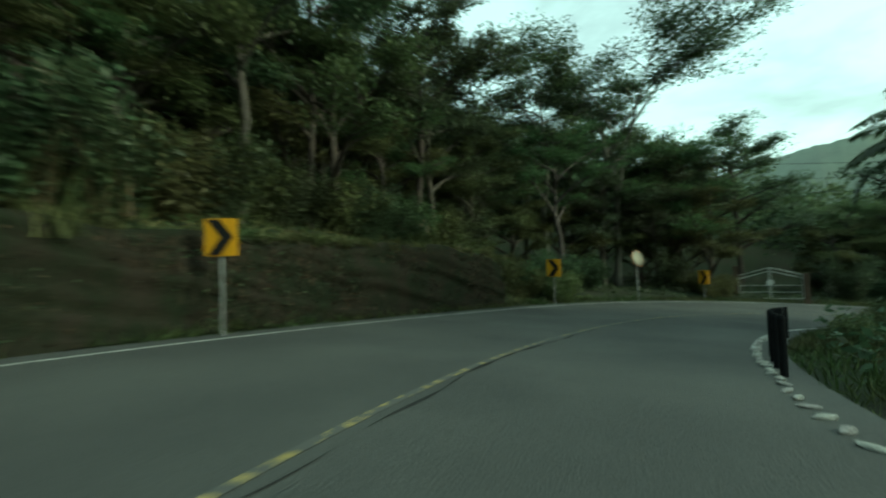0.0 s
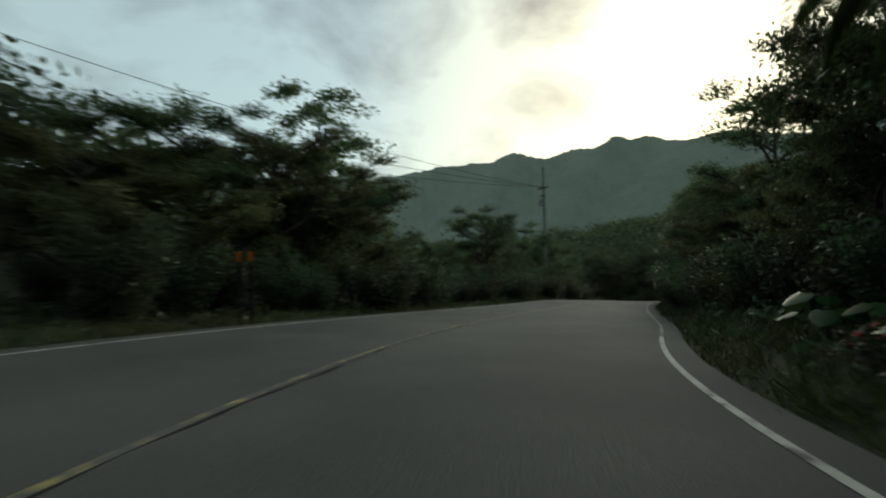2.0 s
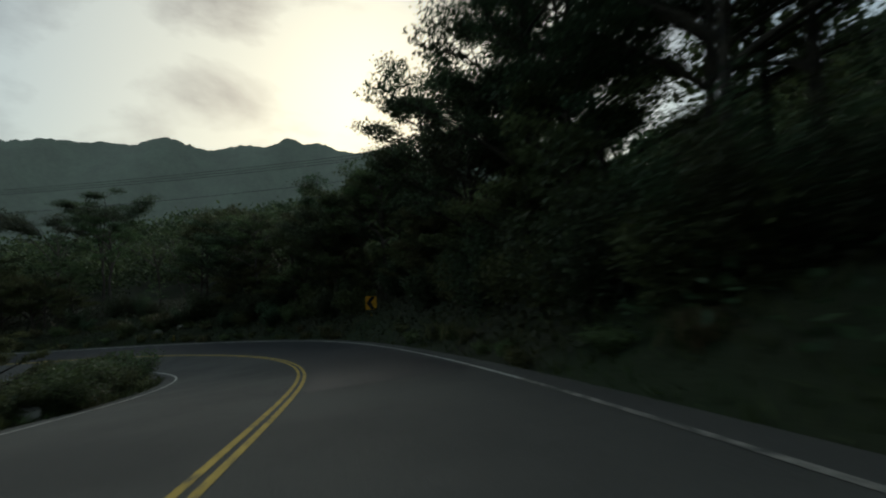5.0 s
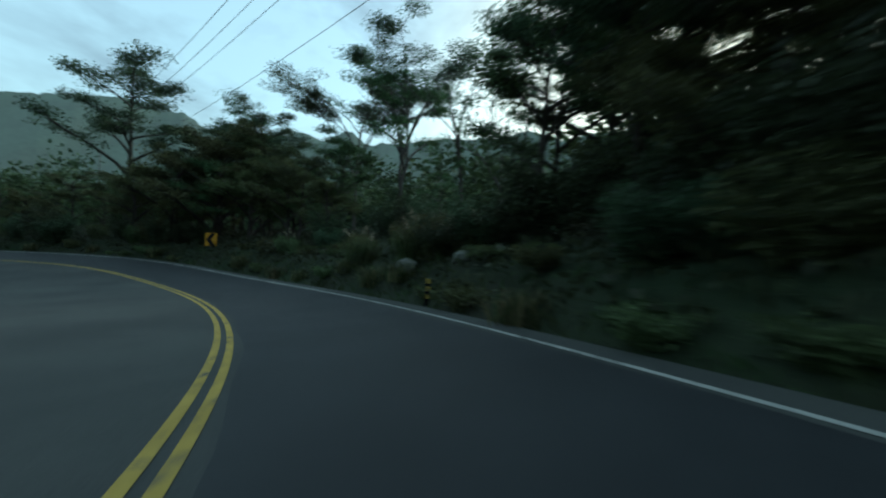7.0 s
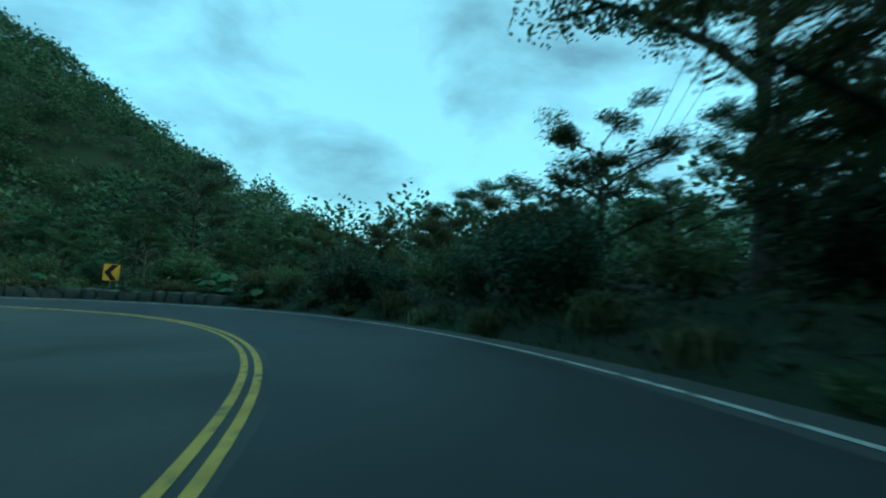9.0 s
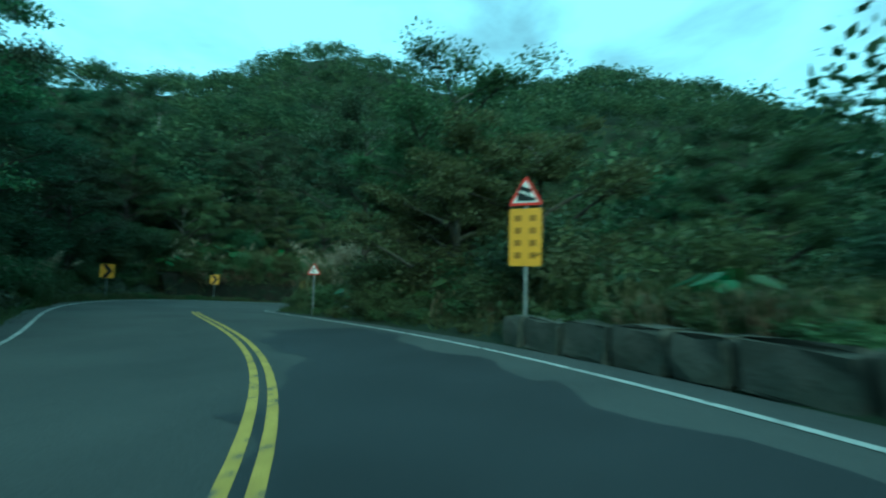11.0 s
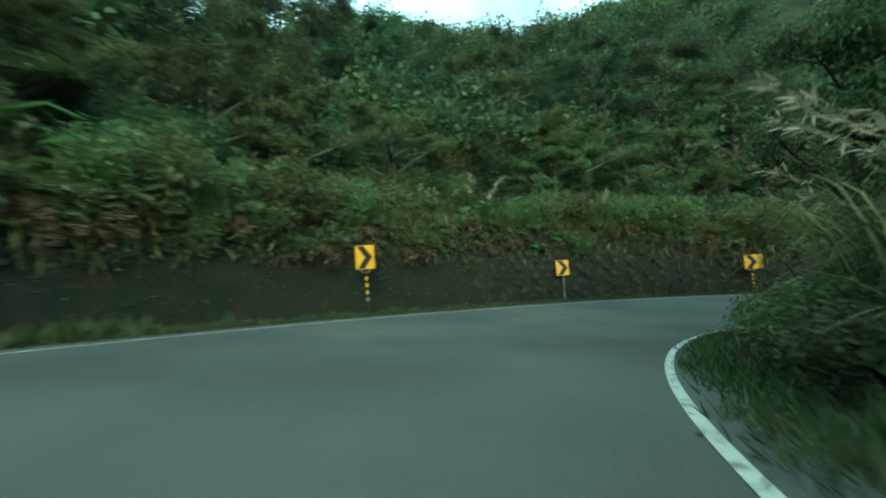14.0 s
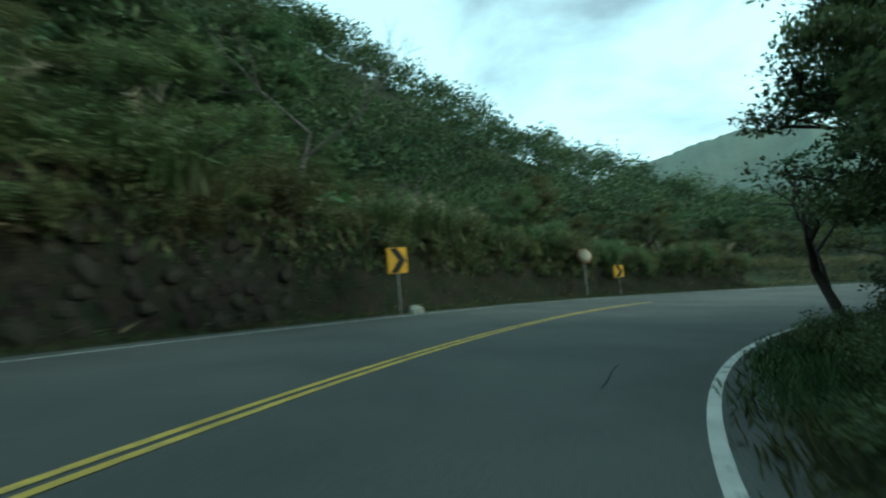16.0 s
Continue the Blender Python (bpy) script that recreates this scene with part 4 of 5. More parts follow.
def bush_geometry(seed, wide, tall, n_leaf, leaf, droop=0.0, aspect=0.55):
    rng = np.random.default_rng(seed)
    wood, centres = [], []
    for i in range(9):
        az, l = i * 2.4 + rng.uniform(-0.4, 0.4), wide * rng.uniform(0.3, 0.95)
        w = np.linspace(0, 1, 4)
        stem = np.column_stack([np.cos(az) * l * w, np.sin(az) * l * w, -0.15 + (tall * rng.uniform(0.5, 0.95) + 0.15) * w ** 0.8])
        wood.append(tube(stem, 0.025 * (1 - 0.7 * w), 5))
        centres += [stem[-1], stem[2], stem[1]]
    centres = np.array(centres)
    pick = rng.integers(0, len(centres), n_leaf)
    v = rng.normal(size=(n_leaf, 3))
    v /= np.linalg.norm(v, axis=1)[:, None]
    at = centres[pick] + v * rng.random(n_leaf)[:, None] ** 0.5 * np.array([wide, wide, tall * 0.8]) * 0.36
    at[:, 2] = np.abs(at[:, 2]) + 0.02
    return join_geo(wood), leaves(rng, at, leaf, out=v * 0.6, droop=droop, aspect=aspect)


def bush_kind(name, label, geo, leaf, category="shrub"):
    ob = new(name)
    tagged(ob, label, category)
    mesh_object("woody_base", *geo[0], M_BARK, ob, smooth=True)
    mesh_object("foliage", *geo[1], leaf, ob)
    return ob


def blade_strip(rng, base, az, length, rise, width, k=5):
    """An arching blade: a strip that rises and bends over."""
    t = np.linspace(0, 1, k)
    reach = length * (0.55 * t + 0.5 * t ** 2)
    z = rise * (1.75 * t - 1.2 * t ** 2.2)
    mid = base + np.column_stack([np.cos(az) * reach, np.sin(az) * reach, z])
    sd = np.array([-np.sin(az), np.cos(az), 0.0]) * width / 2
    taper = (1 - t ** 2)[:, None] + 0.03
    v = np.concatenate([mid - sd * taper, mid + sd * taper])
    i = np.arange(k - 1)
    return v, np.stack([i, i + 1, i + 1 + k, i + k], 1)


def reed_kind(seed, tall, n, plumes, label, leaf):
    rng = np.random.default_rng(seed)
    ob = new("reed_clump")
    tagged(ob, label, "reed clump")
    for share, mat in ((0.45, leaf), (0.55, M_GRASS)):
        geo = [blade_strip(rng, np.array([*rng.normal(size=2) * 0.24 * tall, -0.05]), rng.uniform(0, 6.28), tall * rng.uniform(0.35, 0.8), tall * rng.uniform(0.4, 1.1), 0.03, 7) for _ in range(int(n * share))]
        mesh_object("tuft", *join_geo(geo), mat, ob)
    if plumes:
        for _ in range(plumes):
            az, w = rng.uniform(0, 6.28), np.linspace(0, 1, 5)
            b = np.array([*rng.normal(size=2) * 0.25, 0])
            reach = tall * rng.uniform(0.3, 0.65)
            st = b + np.column_stack([np.cos(az) * reach * w ** 2, np.sin(az) * reach * w ** 2, tall * rng.uniform(1.0, 1.35) * (w - 0.2 * w ** 2.5)])
            stalk = mesh_object("stalk", *tube(st, 0.009 * (1 - 0.5 * w), 4), M_REED, ob)
            at = st[-1] + (rng.random((54, 1)) - 0.75) * (st[-1] - st[-2]) * 1.15 + rng.normal(size=(54, 3)) * 0.025
            mesh_object("plume", *leaves(rng, at, 0.21, aspect=0.14, out=np.tile(st[-1] - st[-2], (54, 1)) * 1.6, droop=0.4), M_PLUME, stalk, "pale feathery plume")
    return ob


def taro_kind(seed, tall, n, leaf_len):
    """Large heart-shaped leaves on curved stalks."""
    rng = np.random.default_rng(seed)
    ob = new("broad_leaf_plant")
    tagged(ob, "plant with very large heart-shaped green leaves", "broad-leaf plant")
    outline = np.array([(0, 0), (0.28, -0.16), (0.42, 0.1), (0.4, 0.38), (0.22, 0.72), (0, 1.0), (-0.22, 0.72), (-0.4, 0.38), (-0.42, 0.1), (-0.28, -0.16)])
    for i in range(n):
        az, w = i * 2.4 + rng.uniform(-0.3, 0.3), np.linspace(0, 1, 5)
        reach, h = tall * rng.uniform(0.25, 0.6), tall * rng.uniform(0.55, 1.05)
        st = np.column_stack([np.cos(az) * reach * w ** 1.5, np.sin(az) * reach * w ** 1.5, h * w ** 0.8])
        stalk = mesh_object("leaf_stalk", *tube(st, 0.022 * (1 - 0.5 * w), 5), M_BIGLEAF, ob, smooth=True)
        L = leaf_len * rng.uniform(0.7, 1.2)
        d = np.array([np.cos(az), np.sin(az), -0.55])
        d /= np.linalg.norm(d)
        sd = np.array([-np.sin(az), np.cos(az), 0])
        up = np.cross(d, sd)
        pts = st[-1] + outline[:, 1:2] * L * d + outline[:, 0:1] * L * sd + np.abs(outline[:, 0:1]) * L * 0.25 * -up * np.sign(up[2])
        c = st[-1] + 0.35 * L * d
        mesh_object("leaf_blade", np.concatenate([pts, c[None]]), np.array([(j, (j + 1) % 10, 10) for j in range(10)]), M_BIGLEAF, stalk, smooth=True)
    return ob


def fern_kind(seed, n, length, dead):
    """Fronds that arch out and hang, each a rib with pairs of narrow leaflets; some are dead and brown."""
    rng = np.random.default_rng(seed)
    ob = new("fern_clump")
    tagged(ob, "hanging clump of green ferns with some dead brown fronds", "fern")
    for name, count, mat, label in (("fronds", n, M_LEAF2, ""), ("dead_fronds", dead, M_DRYFROND, "dead brown hanging fronds")):
        geo = []
        for _ in range(count):
            az, w = rng.uniform(0, 6.28), np.linspace(0, 1, 9)
            fl = length * rng.uniform(0.6, 1.15)
            ang = (rng.uniform(0.5, 1.2) if name == "fronds" else rng.uniform(-0.4, 0.4)) - rng.uniform(1.6, 2.4) * w
            rad = np.concatenate([[0], np.cumsum(np.cos(ang[:-1]))]) * fl / 8
            zz = np.concatenate([[0], np.cumsum(np.sin(ang[:-1]))]) * fl / 8
            rib = np.column_stack([np.cos(az) * rad, np.sin(az) * rad, zz]) + rng.normal(size=3) * 0.08
            geo.append(tube(rib, 0.008 * (1 - 0.8 * w), 4))
            g = np.repeat(np.linspace(0.12, 1, 16), 2)
            at = np.column_stack([np.interp(g, w, rib[:, j]) for j in range(3)])
            sd = np.array([-np.sin(az), np.cos(az), 0.0]) * np.tile([1.0, -1.0], 16)[:, None] + np.array([np.cos(az), np.sin(az), -0.6]) * 0.5
            geo.append(leaves(rng, at, 0.2 * length, out=sd * 3, aspect=0.22, droop=0.3))
        mesh_object(name, *join_geo(geo), mat, ob, label)
    return ob


def palm_kind(seed, tall, n=18, frond=2.6):
    rng = np.random.default_rng(seed)
    ob = new("palm_tree")
    tagged(ob, "feather palm with drooping fronds beside the road", "palm")
    t = np.linspace(0, 1, 12)
    tr = np.column_stack([0.25 * t ** 2, 0.1 * t, -0.3 + (tall + 0.3) * t])
    mesh_object("trunk", *tube(tr, 0.115 - 0.025 * t + 0.01 * (np.arange(12) % 2), 10), M_BARK, ob, smooth=True)
    for i in range(n):
        az = i * 2.4 + rng.uniform(-0.2, 0.2)
        el = 1.15 - 1.45 * (i / n) + rng.uniform(-0.1, 0.1)
        w = np.linspace(0, 1, 12)
        fl = frond * rng.uniform(0.85, 1.1)
        ang = el - 1.5 * w ** 1.4
        step = fl / 11
        rad = np.concatenate([[0], np.cumsum(np.cos(ang[:-1]) * step)])
        zz = np.concatenate([[0], np.cumsum(np.sin(ang[:-1]) * step)])
        rib = tr[-1] + np.column_stack([np.cos(az) * rad, np.sin(az) * rad, zz])
        geo = [tube(rib, 0.025 * (1 - 0.85 * w), 5)]
        sd = np.array([-np.sin(az), np.cos(az), 0])
        for g in np.linspace(0.12, 0.99, 42):
            p = np.array([np.interp(g, w, rib[:, j]) for j in range(3)])
            fwd = np.array([np.cos(az), np.sin(az), -0.5])
            ll = frond * 0.26 * math.sin(math.pi * (0.15 + 0.8 * g)) + 0.12
            for sg in (-1, 1):
                d = sd * sg + 0.55 * fwd + np.array([0, 0, -0.35 + rng.normal() * 0.12])
                d /= np.linalg.norm(d)
                wd = np.cross(d, [0, 0, 1.0])
                wd *= 0.026 / (np.linalg.norm(wd) + 1e-6)
                geo.append((np.array([p - wd, p + d * ll * 0.5 - wd * 1.3, p + d * ll, p + d * ll * 0.5 + wd * 1.3]), np.array([[0, 1, 2, 3]])))
        mesh_object("frond", *join_geo(geo), M_PALM, ob)
    return ob


TREES = [
    tree_kind("broadleaf_tree", "tall broadleaf tree with dark ragged foliage", tree_geometry(1, 9.5, 3.0, 0.32, 13, 18000, 0.125), M_BARK, M_LEAF3),
    tree_kind("broadleaf_tree", "broadleaf tree with a rounded green crown", tree_geometry(2, 8.0, 2.9, 0.25, 12, 18000, 0.12), M_BARK, M_LEAF),
    tree_kind("broadleaf_tree", "broadleaf tree with a loose airy crown", tree_geometry(3, 10.5, 3.4, 0.42, 11, 13000, 0.12, clump=0.24), M_PALEBARK, M_LEAF),
    tree_kind("small_tree", "small bushy broadleaf tree with fresh green leaves", tree_geometry(4, 5.5, 2.3, 0.12, 12, 14000, 0.115), M_BARK, M_LEAF2),
    tree_kind("flat_topped_tree", "tree with a flat layered crown on bare limbs", tree_geometry(5, 11.0, 4.0, 0.45, 9, 30000, 0.12, flat=0.45, umbrella=True, clump=0.33), M_PALEBARK, M_LEAF3),
    tree_kind("evergreen_tree", "dense dark evergreen tree standing over the road", tree_geometry(6, 12.5, 3.4, 0.3, 15, 20000, 0.135, clump=0.26), M_BARK, M_LEAF3),
    tree_kind("bamboo_clump", "arching clump of feathery bamboo", tree_geometry(7, 10.0, 2.4, 0.5, 14, 9000, 0.14, trunk_r=0.06, droop=0.7, clump=0.26), M_PALEBARK, M_LEAF2),
    tree_kind("sapling", "thin sapling with sparse leaves above the thicket", tree_geometry(8, 6.0, 1.2, 0.5, 7, 1200, 0.12, trunk_r=0.05, clump=0.35), M_PALEBARK, M_LEAF),
]
BUSHES = [
    bush_kind("evergreen_shrub", "dense dark green shrub in the roadside thicket", bush_geometry(11, 1.5, 1.7, 5220, 0.129), M_LEAF3),
    bush_kind("leafy_shrub", "leafy green shrub in the roadside thicket", bush_geometry(12, 1.4, 1.4, 4930, 0.12), M_LEAF),
    bush_kind("drooping_shrub", "light green shrub with drooping leaves", bush_geometry(13, 1.3, 1.5, 3770, 0.163, droop=0.5, aspect=0.35), M_LEAF2),
    bush_kind("low_plant", "low leafy ground plant on the verge", bush_geometry(14, 0.8, 0.5, 1595, 0.103), M_LEAF2, "ground plant"),
    bush_kind("small_leaved_shrub", "dark shrub with small leaves", bush_geometry(15, 1.2, 2.3, 5220, 0.112), M_LEAF3),
]
def flowering_shrub():
    ob = bush_kind("flowering_shrub", "garden shrub with scattered small red flowers", bush_geometry(16, 1.0, 0.9, 1700, 0.13), M_LEAF3)
    rng = np.random.default_rng(17)
    v = rng.normal(size=(90, 3))
    v /= np.linalg.norm(v, axis=1)[:, None]
    v[:, 2] = np.abs(v[:, 2])
    at = v * [0.85, 0.85, 0.8] + [0, 0, 0.15]
    mesh_object("blossom", *leaves(rng, at, 0.1, aspect=0.9), M_FLOWER, ob, "small red blossoms")
    return ob


FLOWERS = flowering_shrub()
REEDS = [reed_kind(21, 2.2, 440, 6, "tall clump of dry arching reed grass with plumes", M_REED),
         reed_kind(22, 1.7, 340, 3, "green arching reed grass clump on the slope", M_GRASS),
         reed_kind(23, 1.1, 200, 0, "tuft of long hanging grass on the wall top", M_REED)]
TAROS = [taro_kind(31, 1.0, 8, 0.55), taro_kind(32, 1.5, 10, 0.75)]
FERNS = [fern_kind(51, 26, 0.8, 7), fern_kind(52, 18, 1.0, 14)]
PALM = palm_kind(41, 4.5, 22, 2.35)
used = set()


def plant(ob, x, y, scale=1.0, turn=None, z=None, rng=None, sink=0.05):
    """Stands a plant on the ground; the first call uses the built one itself."""
    if z is None:
        z = on_ground(x, y) - sink
    turn = random.uniform(0, 360) if turn is None else turn
    m = pose(x, y, z, 0, 0, turn)
    if ob.name not in used:
        used.add(ob.name)
        ob.matrix_basis = m @ Matrix.Diagonal((scale, scale, scale, 1))
        return ob
    c = copy_thing(ob, m)
    c.scale = (scale, scale, scale)
    return c


def at_road(s, d):
    p = road_point(s, d)
    return float(p[0]), float(p[1])


def row(kinds, s0, s1, step, side, e0, e1, scale=(0.85, 1.15), seed=0, weights=None):
    """Plants along the road from s0 to s1, e metres beyond its edge."""
    rr = random.Random(seed)
    s = s0
    while s < s1:
        e = rr.uniform(e0, e1)
        d = float(SL(s)) + e + (float(wall_gap(s)) - 0.55 if e > 1.3 else 0) if side > 0 else float(SR(s)) - e
        x, y = at_road(s, d)
        _, dd, _, _ = along(x, y)
        ss = along(x, y)[0]
        clear = (dd[0] - SL(ss)[0]) if dd[0] > 0 else (SR(ss)[0] - dd[0])
        k = rr.choices(range(len(kinds)), weights)[0]
        sc = rr.uniform(*scale)
        hit = any((x - a) ** 2 + (y - b) ** 2 < (c + 0.35 * sc) ** 2 for a, b, c in CLEAR)
        if clear > min(e0, 1.2) * 0.75 and not hit:
            plant(kinds[k], x, y, sc, rr.uniform(0, 360))
        s += step * rr.uniform(0.7, 1.3)


T, B, G = TREES, BUSHES, REEDS
CLEAR += [(66.4, 92.8, 1.5), (67.3, 90.8, 1.2), (70.3, 95.7, 1.3), (70.8, 94.0, 1.0)]
# first bend, bank side
row([T[0], T[1], T[5]], 12, 46, 2.6, 1, 3.4, 7.0, (0.85, 1.15), 101)
row([T[0], T[5], T[2]], 14, 48, 3.2, 1, 8.0, 13.0, (0.9, 1.2), 102)
row([B[0], B[1], B[4], B[2]], 12, 46, 0.8, 1, 2.3, 4.2, (0.7, 1.25), 103)
row([B[0], B[4], T[3]], 12, 47, 1.1, 1, 4.4, 8.0, (0.8, 1.25), 187)
row([G[2], G[1], B[3]], 14, 45, 0.7, 1, 1.4, 2.4, (0.4, 0.7), 104)
row([G[0]], 22, 36, 1.8, 1, 1.9, 3.0, (0.7, 0.95), 105)
row([T[5], T[1], T[2]], 34, 47, 1.8, 1, 3.2, 6.0, (0.75, 1.0), 173)
# behind the bend signs and round the gate
row([T[2], T[0], T[2]], 47, 56, 2.0, 1, 3.6, 7.5, (0.8, 1.0), 106)
row([T[2], T[0]], 48, 58, 2.6, 1, 8.0, 12.0, (0.95, 1.15), 107)
for x, y, k, sc in ((11.2, 28.2, 4, 1.4), (6.6, 27.2, 2, 1.5), (11.2, 30.4, 2, 1.25), (2.6, 25.6, 5, 1.2), (9.0, 31.0, 5, 1.2), (16.9, 28.2, 3, 1.2), (15.2, 29.5, 1, 1.3), (16.6, 31.6, 1, 1.4)):
    plant(T[k], x, y, sc)
plant(T[0], 19.4, 29.2, 1.28, 0)
row([B[0], B[4], B[1]], 46, 56, 1.1, 1, 2.2, 4.0, (0.7, 1.1), 108)
row([T[3]], 34, 57, 1.9, 1, 4.4, 7.5, (0.8, 1.15), 195)
row([B[3], G[2], B[2]], 45, 57, 0.8, 1, 0.9, 2.2, (0.5, 0.9), 109)
row([T[3], T[1], T[1]], 62, 72, 1.6, 1, 3.4, 6.5, (0.85, 1.05), 110)
row([T[3]], 71, 85, 1.6, 1, 3.4, 7.0, (0.6, 0.85), 111)
row([T[3], T[1], B[4]], 61, 77, 1.5, 1, 4.5, 8.5, (0.8, 0.98), 197)
row([B[0], B[4]], 62, 108, 1.5, 1, 1.4, 3.2, (0.8, 1.25), 112)
row([T[3], T[1]], 85, 112, 1.8, 1, 3.4, 8.0, (0.72, 1.0), 113)
row([T[7], T[6]], 60, 76, 4.0, 1, 5.0, 8.0, (0.9, 1.3), 114)
# inside of the first bend: planting, palms and trees
row([B[3], B[2], B[3]], 34, 47, 0.55, -1, 1.0, 2.6, (0.25, 0.42), 115)
row([B[3], TAROS[0], B[2], B[3]], 47, 56, 0.7, -1, 1.0, 2.6, (0.45, 0.8), 193)
row([B[1], B[0], TAROS[1]], 46, 62, 1.0, -1, 2.2, 4.2, (0.28, 0.5), 116)
for s_, e_, sc in ((56.4, 1.9, 0.4), (58.8, 1.8, 0.45), (61.2, 1.9, 0.45)):
    plant(TAROS[1], *at_road(s_, float(SR(s_)) - e_), sc)
row([G[1], G[1], B[3]], 148, 160, 0.8, -1, 1.6, 3.4, (0.5, 0.8), 189)
plant(PALM, 19.6, 13.0, 0.92, 40)
plant(PALM, 14.7, 12.2, 1.22, 170)
plant(PALM, 15.3, 11.7, 1.05, 290)
plant(T[1], 17.2, 9.2, 0.85, 60)
plant(T[5], 15.4, 9.4, 0.85, 30)
plant(T[0], 13.4, 8.4, 0.95, 120)
plant(T[1], 18.2, 10.9, 0.8, 210)
plant(T[1], *at_road(74.8, float(SR(74.8)) - 4.2), 1.0, 15)
plant(T[3], *at_road(77.6, float(SR(77.6)) - 4.0), 0.95, 80)
plant(T[1], 21.4, 10.6, 1.0)
row([FLOWERS, TAROS[0], B[3]], 54, 63, 0.8, -1, 1.6, 3.2, (0.4, 0.65), 152)
for x, y, k, sc in ((22.8, 8.6, 1, 1.0), (19.5, 7.2, 0, 0.95), (25.6, 10.4, 1, 0.9), (15.0, 5.4, 0, 0.8), (11.5, 4.0, 1, 0.7)):
    plant(T[k], x, y, sc)
row([T[1], T[3]], 63, 80, 2.0, -1, 3.4, 6.5, (0.55, 0.76), 117)
row([T[1], T[0]], 80, 93, 1.8, -1, 3.0, 6.0, (0.55, 0.72), 147)
row([T[1], T[0]], 93, 110, 2.0, -1, 3.0, 6.0, (0.7, 0.92), 160)
row([T[1], T[5]], 63, 74, 2.2, -1, 6.0, 10.5, (0.85, 1.05), 118)
row([T[0], T[3]], 75, 84, 2.2, -1, 6.5, 12.0, (0.42, 0.6), 153)
row([T[1], T[3]], 84, 97, 2.4, -1, 7.0, 12.0, (0.45, 0.65), 148)
row([T[0], T[5]], 97, 112, 3.0, -1, 7.0, 12.0, (0.6, 0.85), 182)
row([B[0], B[1], B[4]], 67, 112, 1.3, -1, 1.2, 2.8, (0.7, 1.2), 119)
row([B[0], B[4]], 60, 67, 1.1, -1, 2.8, 4.4, (0.6, 0.9), 198)
for s_, e_, sc in ((80.5, 3.6, 0.68), (83.5, 3.2, 0.8), (88, 2.8, 0.78), (92, 3.4, 0.85), (96, 3.0, 0.9)):
    plant(T[6], *at_road(s_, float(SR(s_)) - e_), sc)
# second bend: dark outer bank
row([T[5], T[0], T[3]], 112, 131, 1.5, -1, 2.9, 5.0, (0.75, 0.95), 120)
row([T[2], T[3], T[2]], 131, 147, 1.9, -1, 3.2, 6.0, (0.7, 0.95), 184)
row([T[3]], 116, 144, 1.8, -1, 3.0, 5.0, (0.6, 0.85), 154)
row([T[5], T[0]], 112, 130, 2.2, -1, 5.5, 10.0, (0.85, 1.1), 121)
row([T[2], T[7]], 130, 147, 2.4, -1, 6.5, 11.0, (0.8, 1.1), 185)
row([T[0], T[1]], 130, 150, 2.6, -1, 4.0, 7.5, (0.75, 0.95), 188)
row([B[4], B[0], T[7]], 149, 160, 1.0, -1, 2.4, 8.0, (0.6, 0.95), 149)
row([B[0], B[4], B[2]], 110, 142, 1.25, -1, 1.5, 3.0, (0.7, 1.1), 122)
row([B[0], B[3], B[2]], 142, 166, 1.0, -1, 1.6, 3.2, (0.45, 0.75), 180)
row([B[0], B[4], B[2]], 166, 190, 1.25, -1, 1.4, 3.0, (0.6, 1.0), 181)
row([T[3], T[1]], 160, 168, 1.8, -1, 4.4, 7.0, (0.6, 0.8), 123)
row([B[3], G[2]], 110, 190, 1.6, -1, 0.7, 1.3, (0.5, 0.9), 124)
plant(T[4], 126.0, 16.0, 1.08, 20)
plant(T[1], 121.8, 17.9, 0.8, 70)
plant(T[2], 123.8, 14.8, 1.05, 190)
plant(T[4], 128.4, 20.2, 0.95, 120)
plant(T[0], 96.0, -1.8, 1.0, 0)
plant(T[5], 99.5, -1.6, 0.8, 50)
plant(T[1], 93.5, -3.0, 1.05, 90)
plant(T[0], 125.2, 37.4, 1.55, 0)
row([B[4], B[0]], 118, 148, 1.3, -1, 3.2, 6.0, (0.9, 1.3), 200)
for x, y, k, sc in ((114.8, 5.9, 0, 0.95), (112.5, 4.5, 1, 1.15), (110.4, 3.6, 2, 0.95), (116.6, 3.2, 2, 1.0)):
    plant(T[k], x, y, sc, 70 * x)
for x, y, k, sc in ((124.2, 29.6, 5, 0.58), (127.2, 27.0, 5, 0.85), (122.0, 26.2, 1, 0.7), (126.6, 32.2, 1, 0.8), (129.5, 30.5, 0, 1.15), (127.4, 29.8, 1, 1.0)):
    plant(T[k], x, y, sc, 40 * x)
for x, y, k, sc in ((120.4, 20.4, 3, 0.95), (121.3, 23.6, 3, 1.1), (122.2, 26.8, 3, 1.4), (123.6, 24.0, 1, 0.95), (124.6, 28.6, 1, 1.0), (122.4, 30.4, 3, 1.25), (122.6, 33.6, 3, 0.95)):
    plant(T[k], x, y, sc)
row([T[1], T[3]], 168, 192, 2.2, -1, 4.5, 9.0, (0.45, 0.7), 125)
row([T[3], T[1]], 172, 184, 2.6, -1, 3.4, 6.5, (0.5, 0.75), 126)
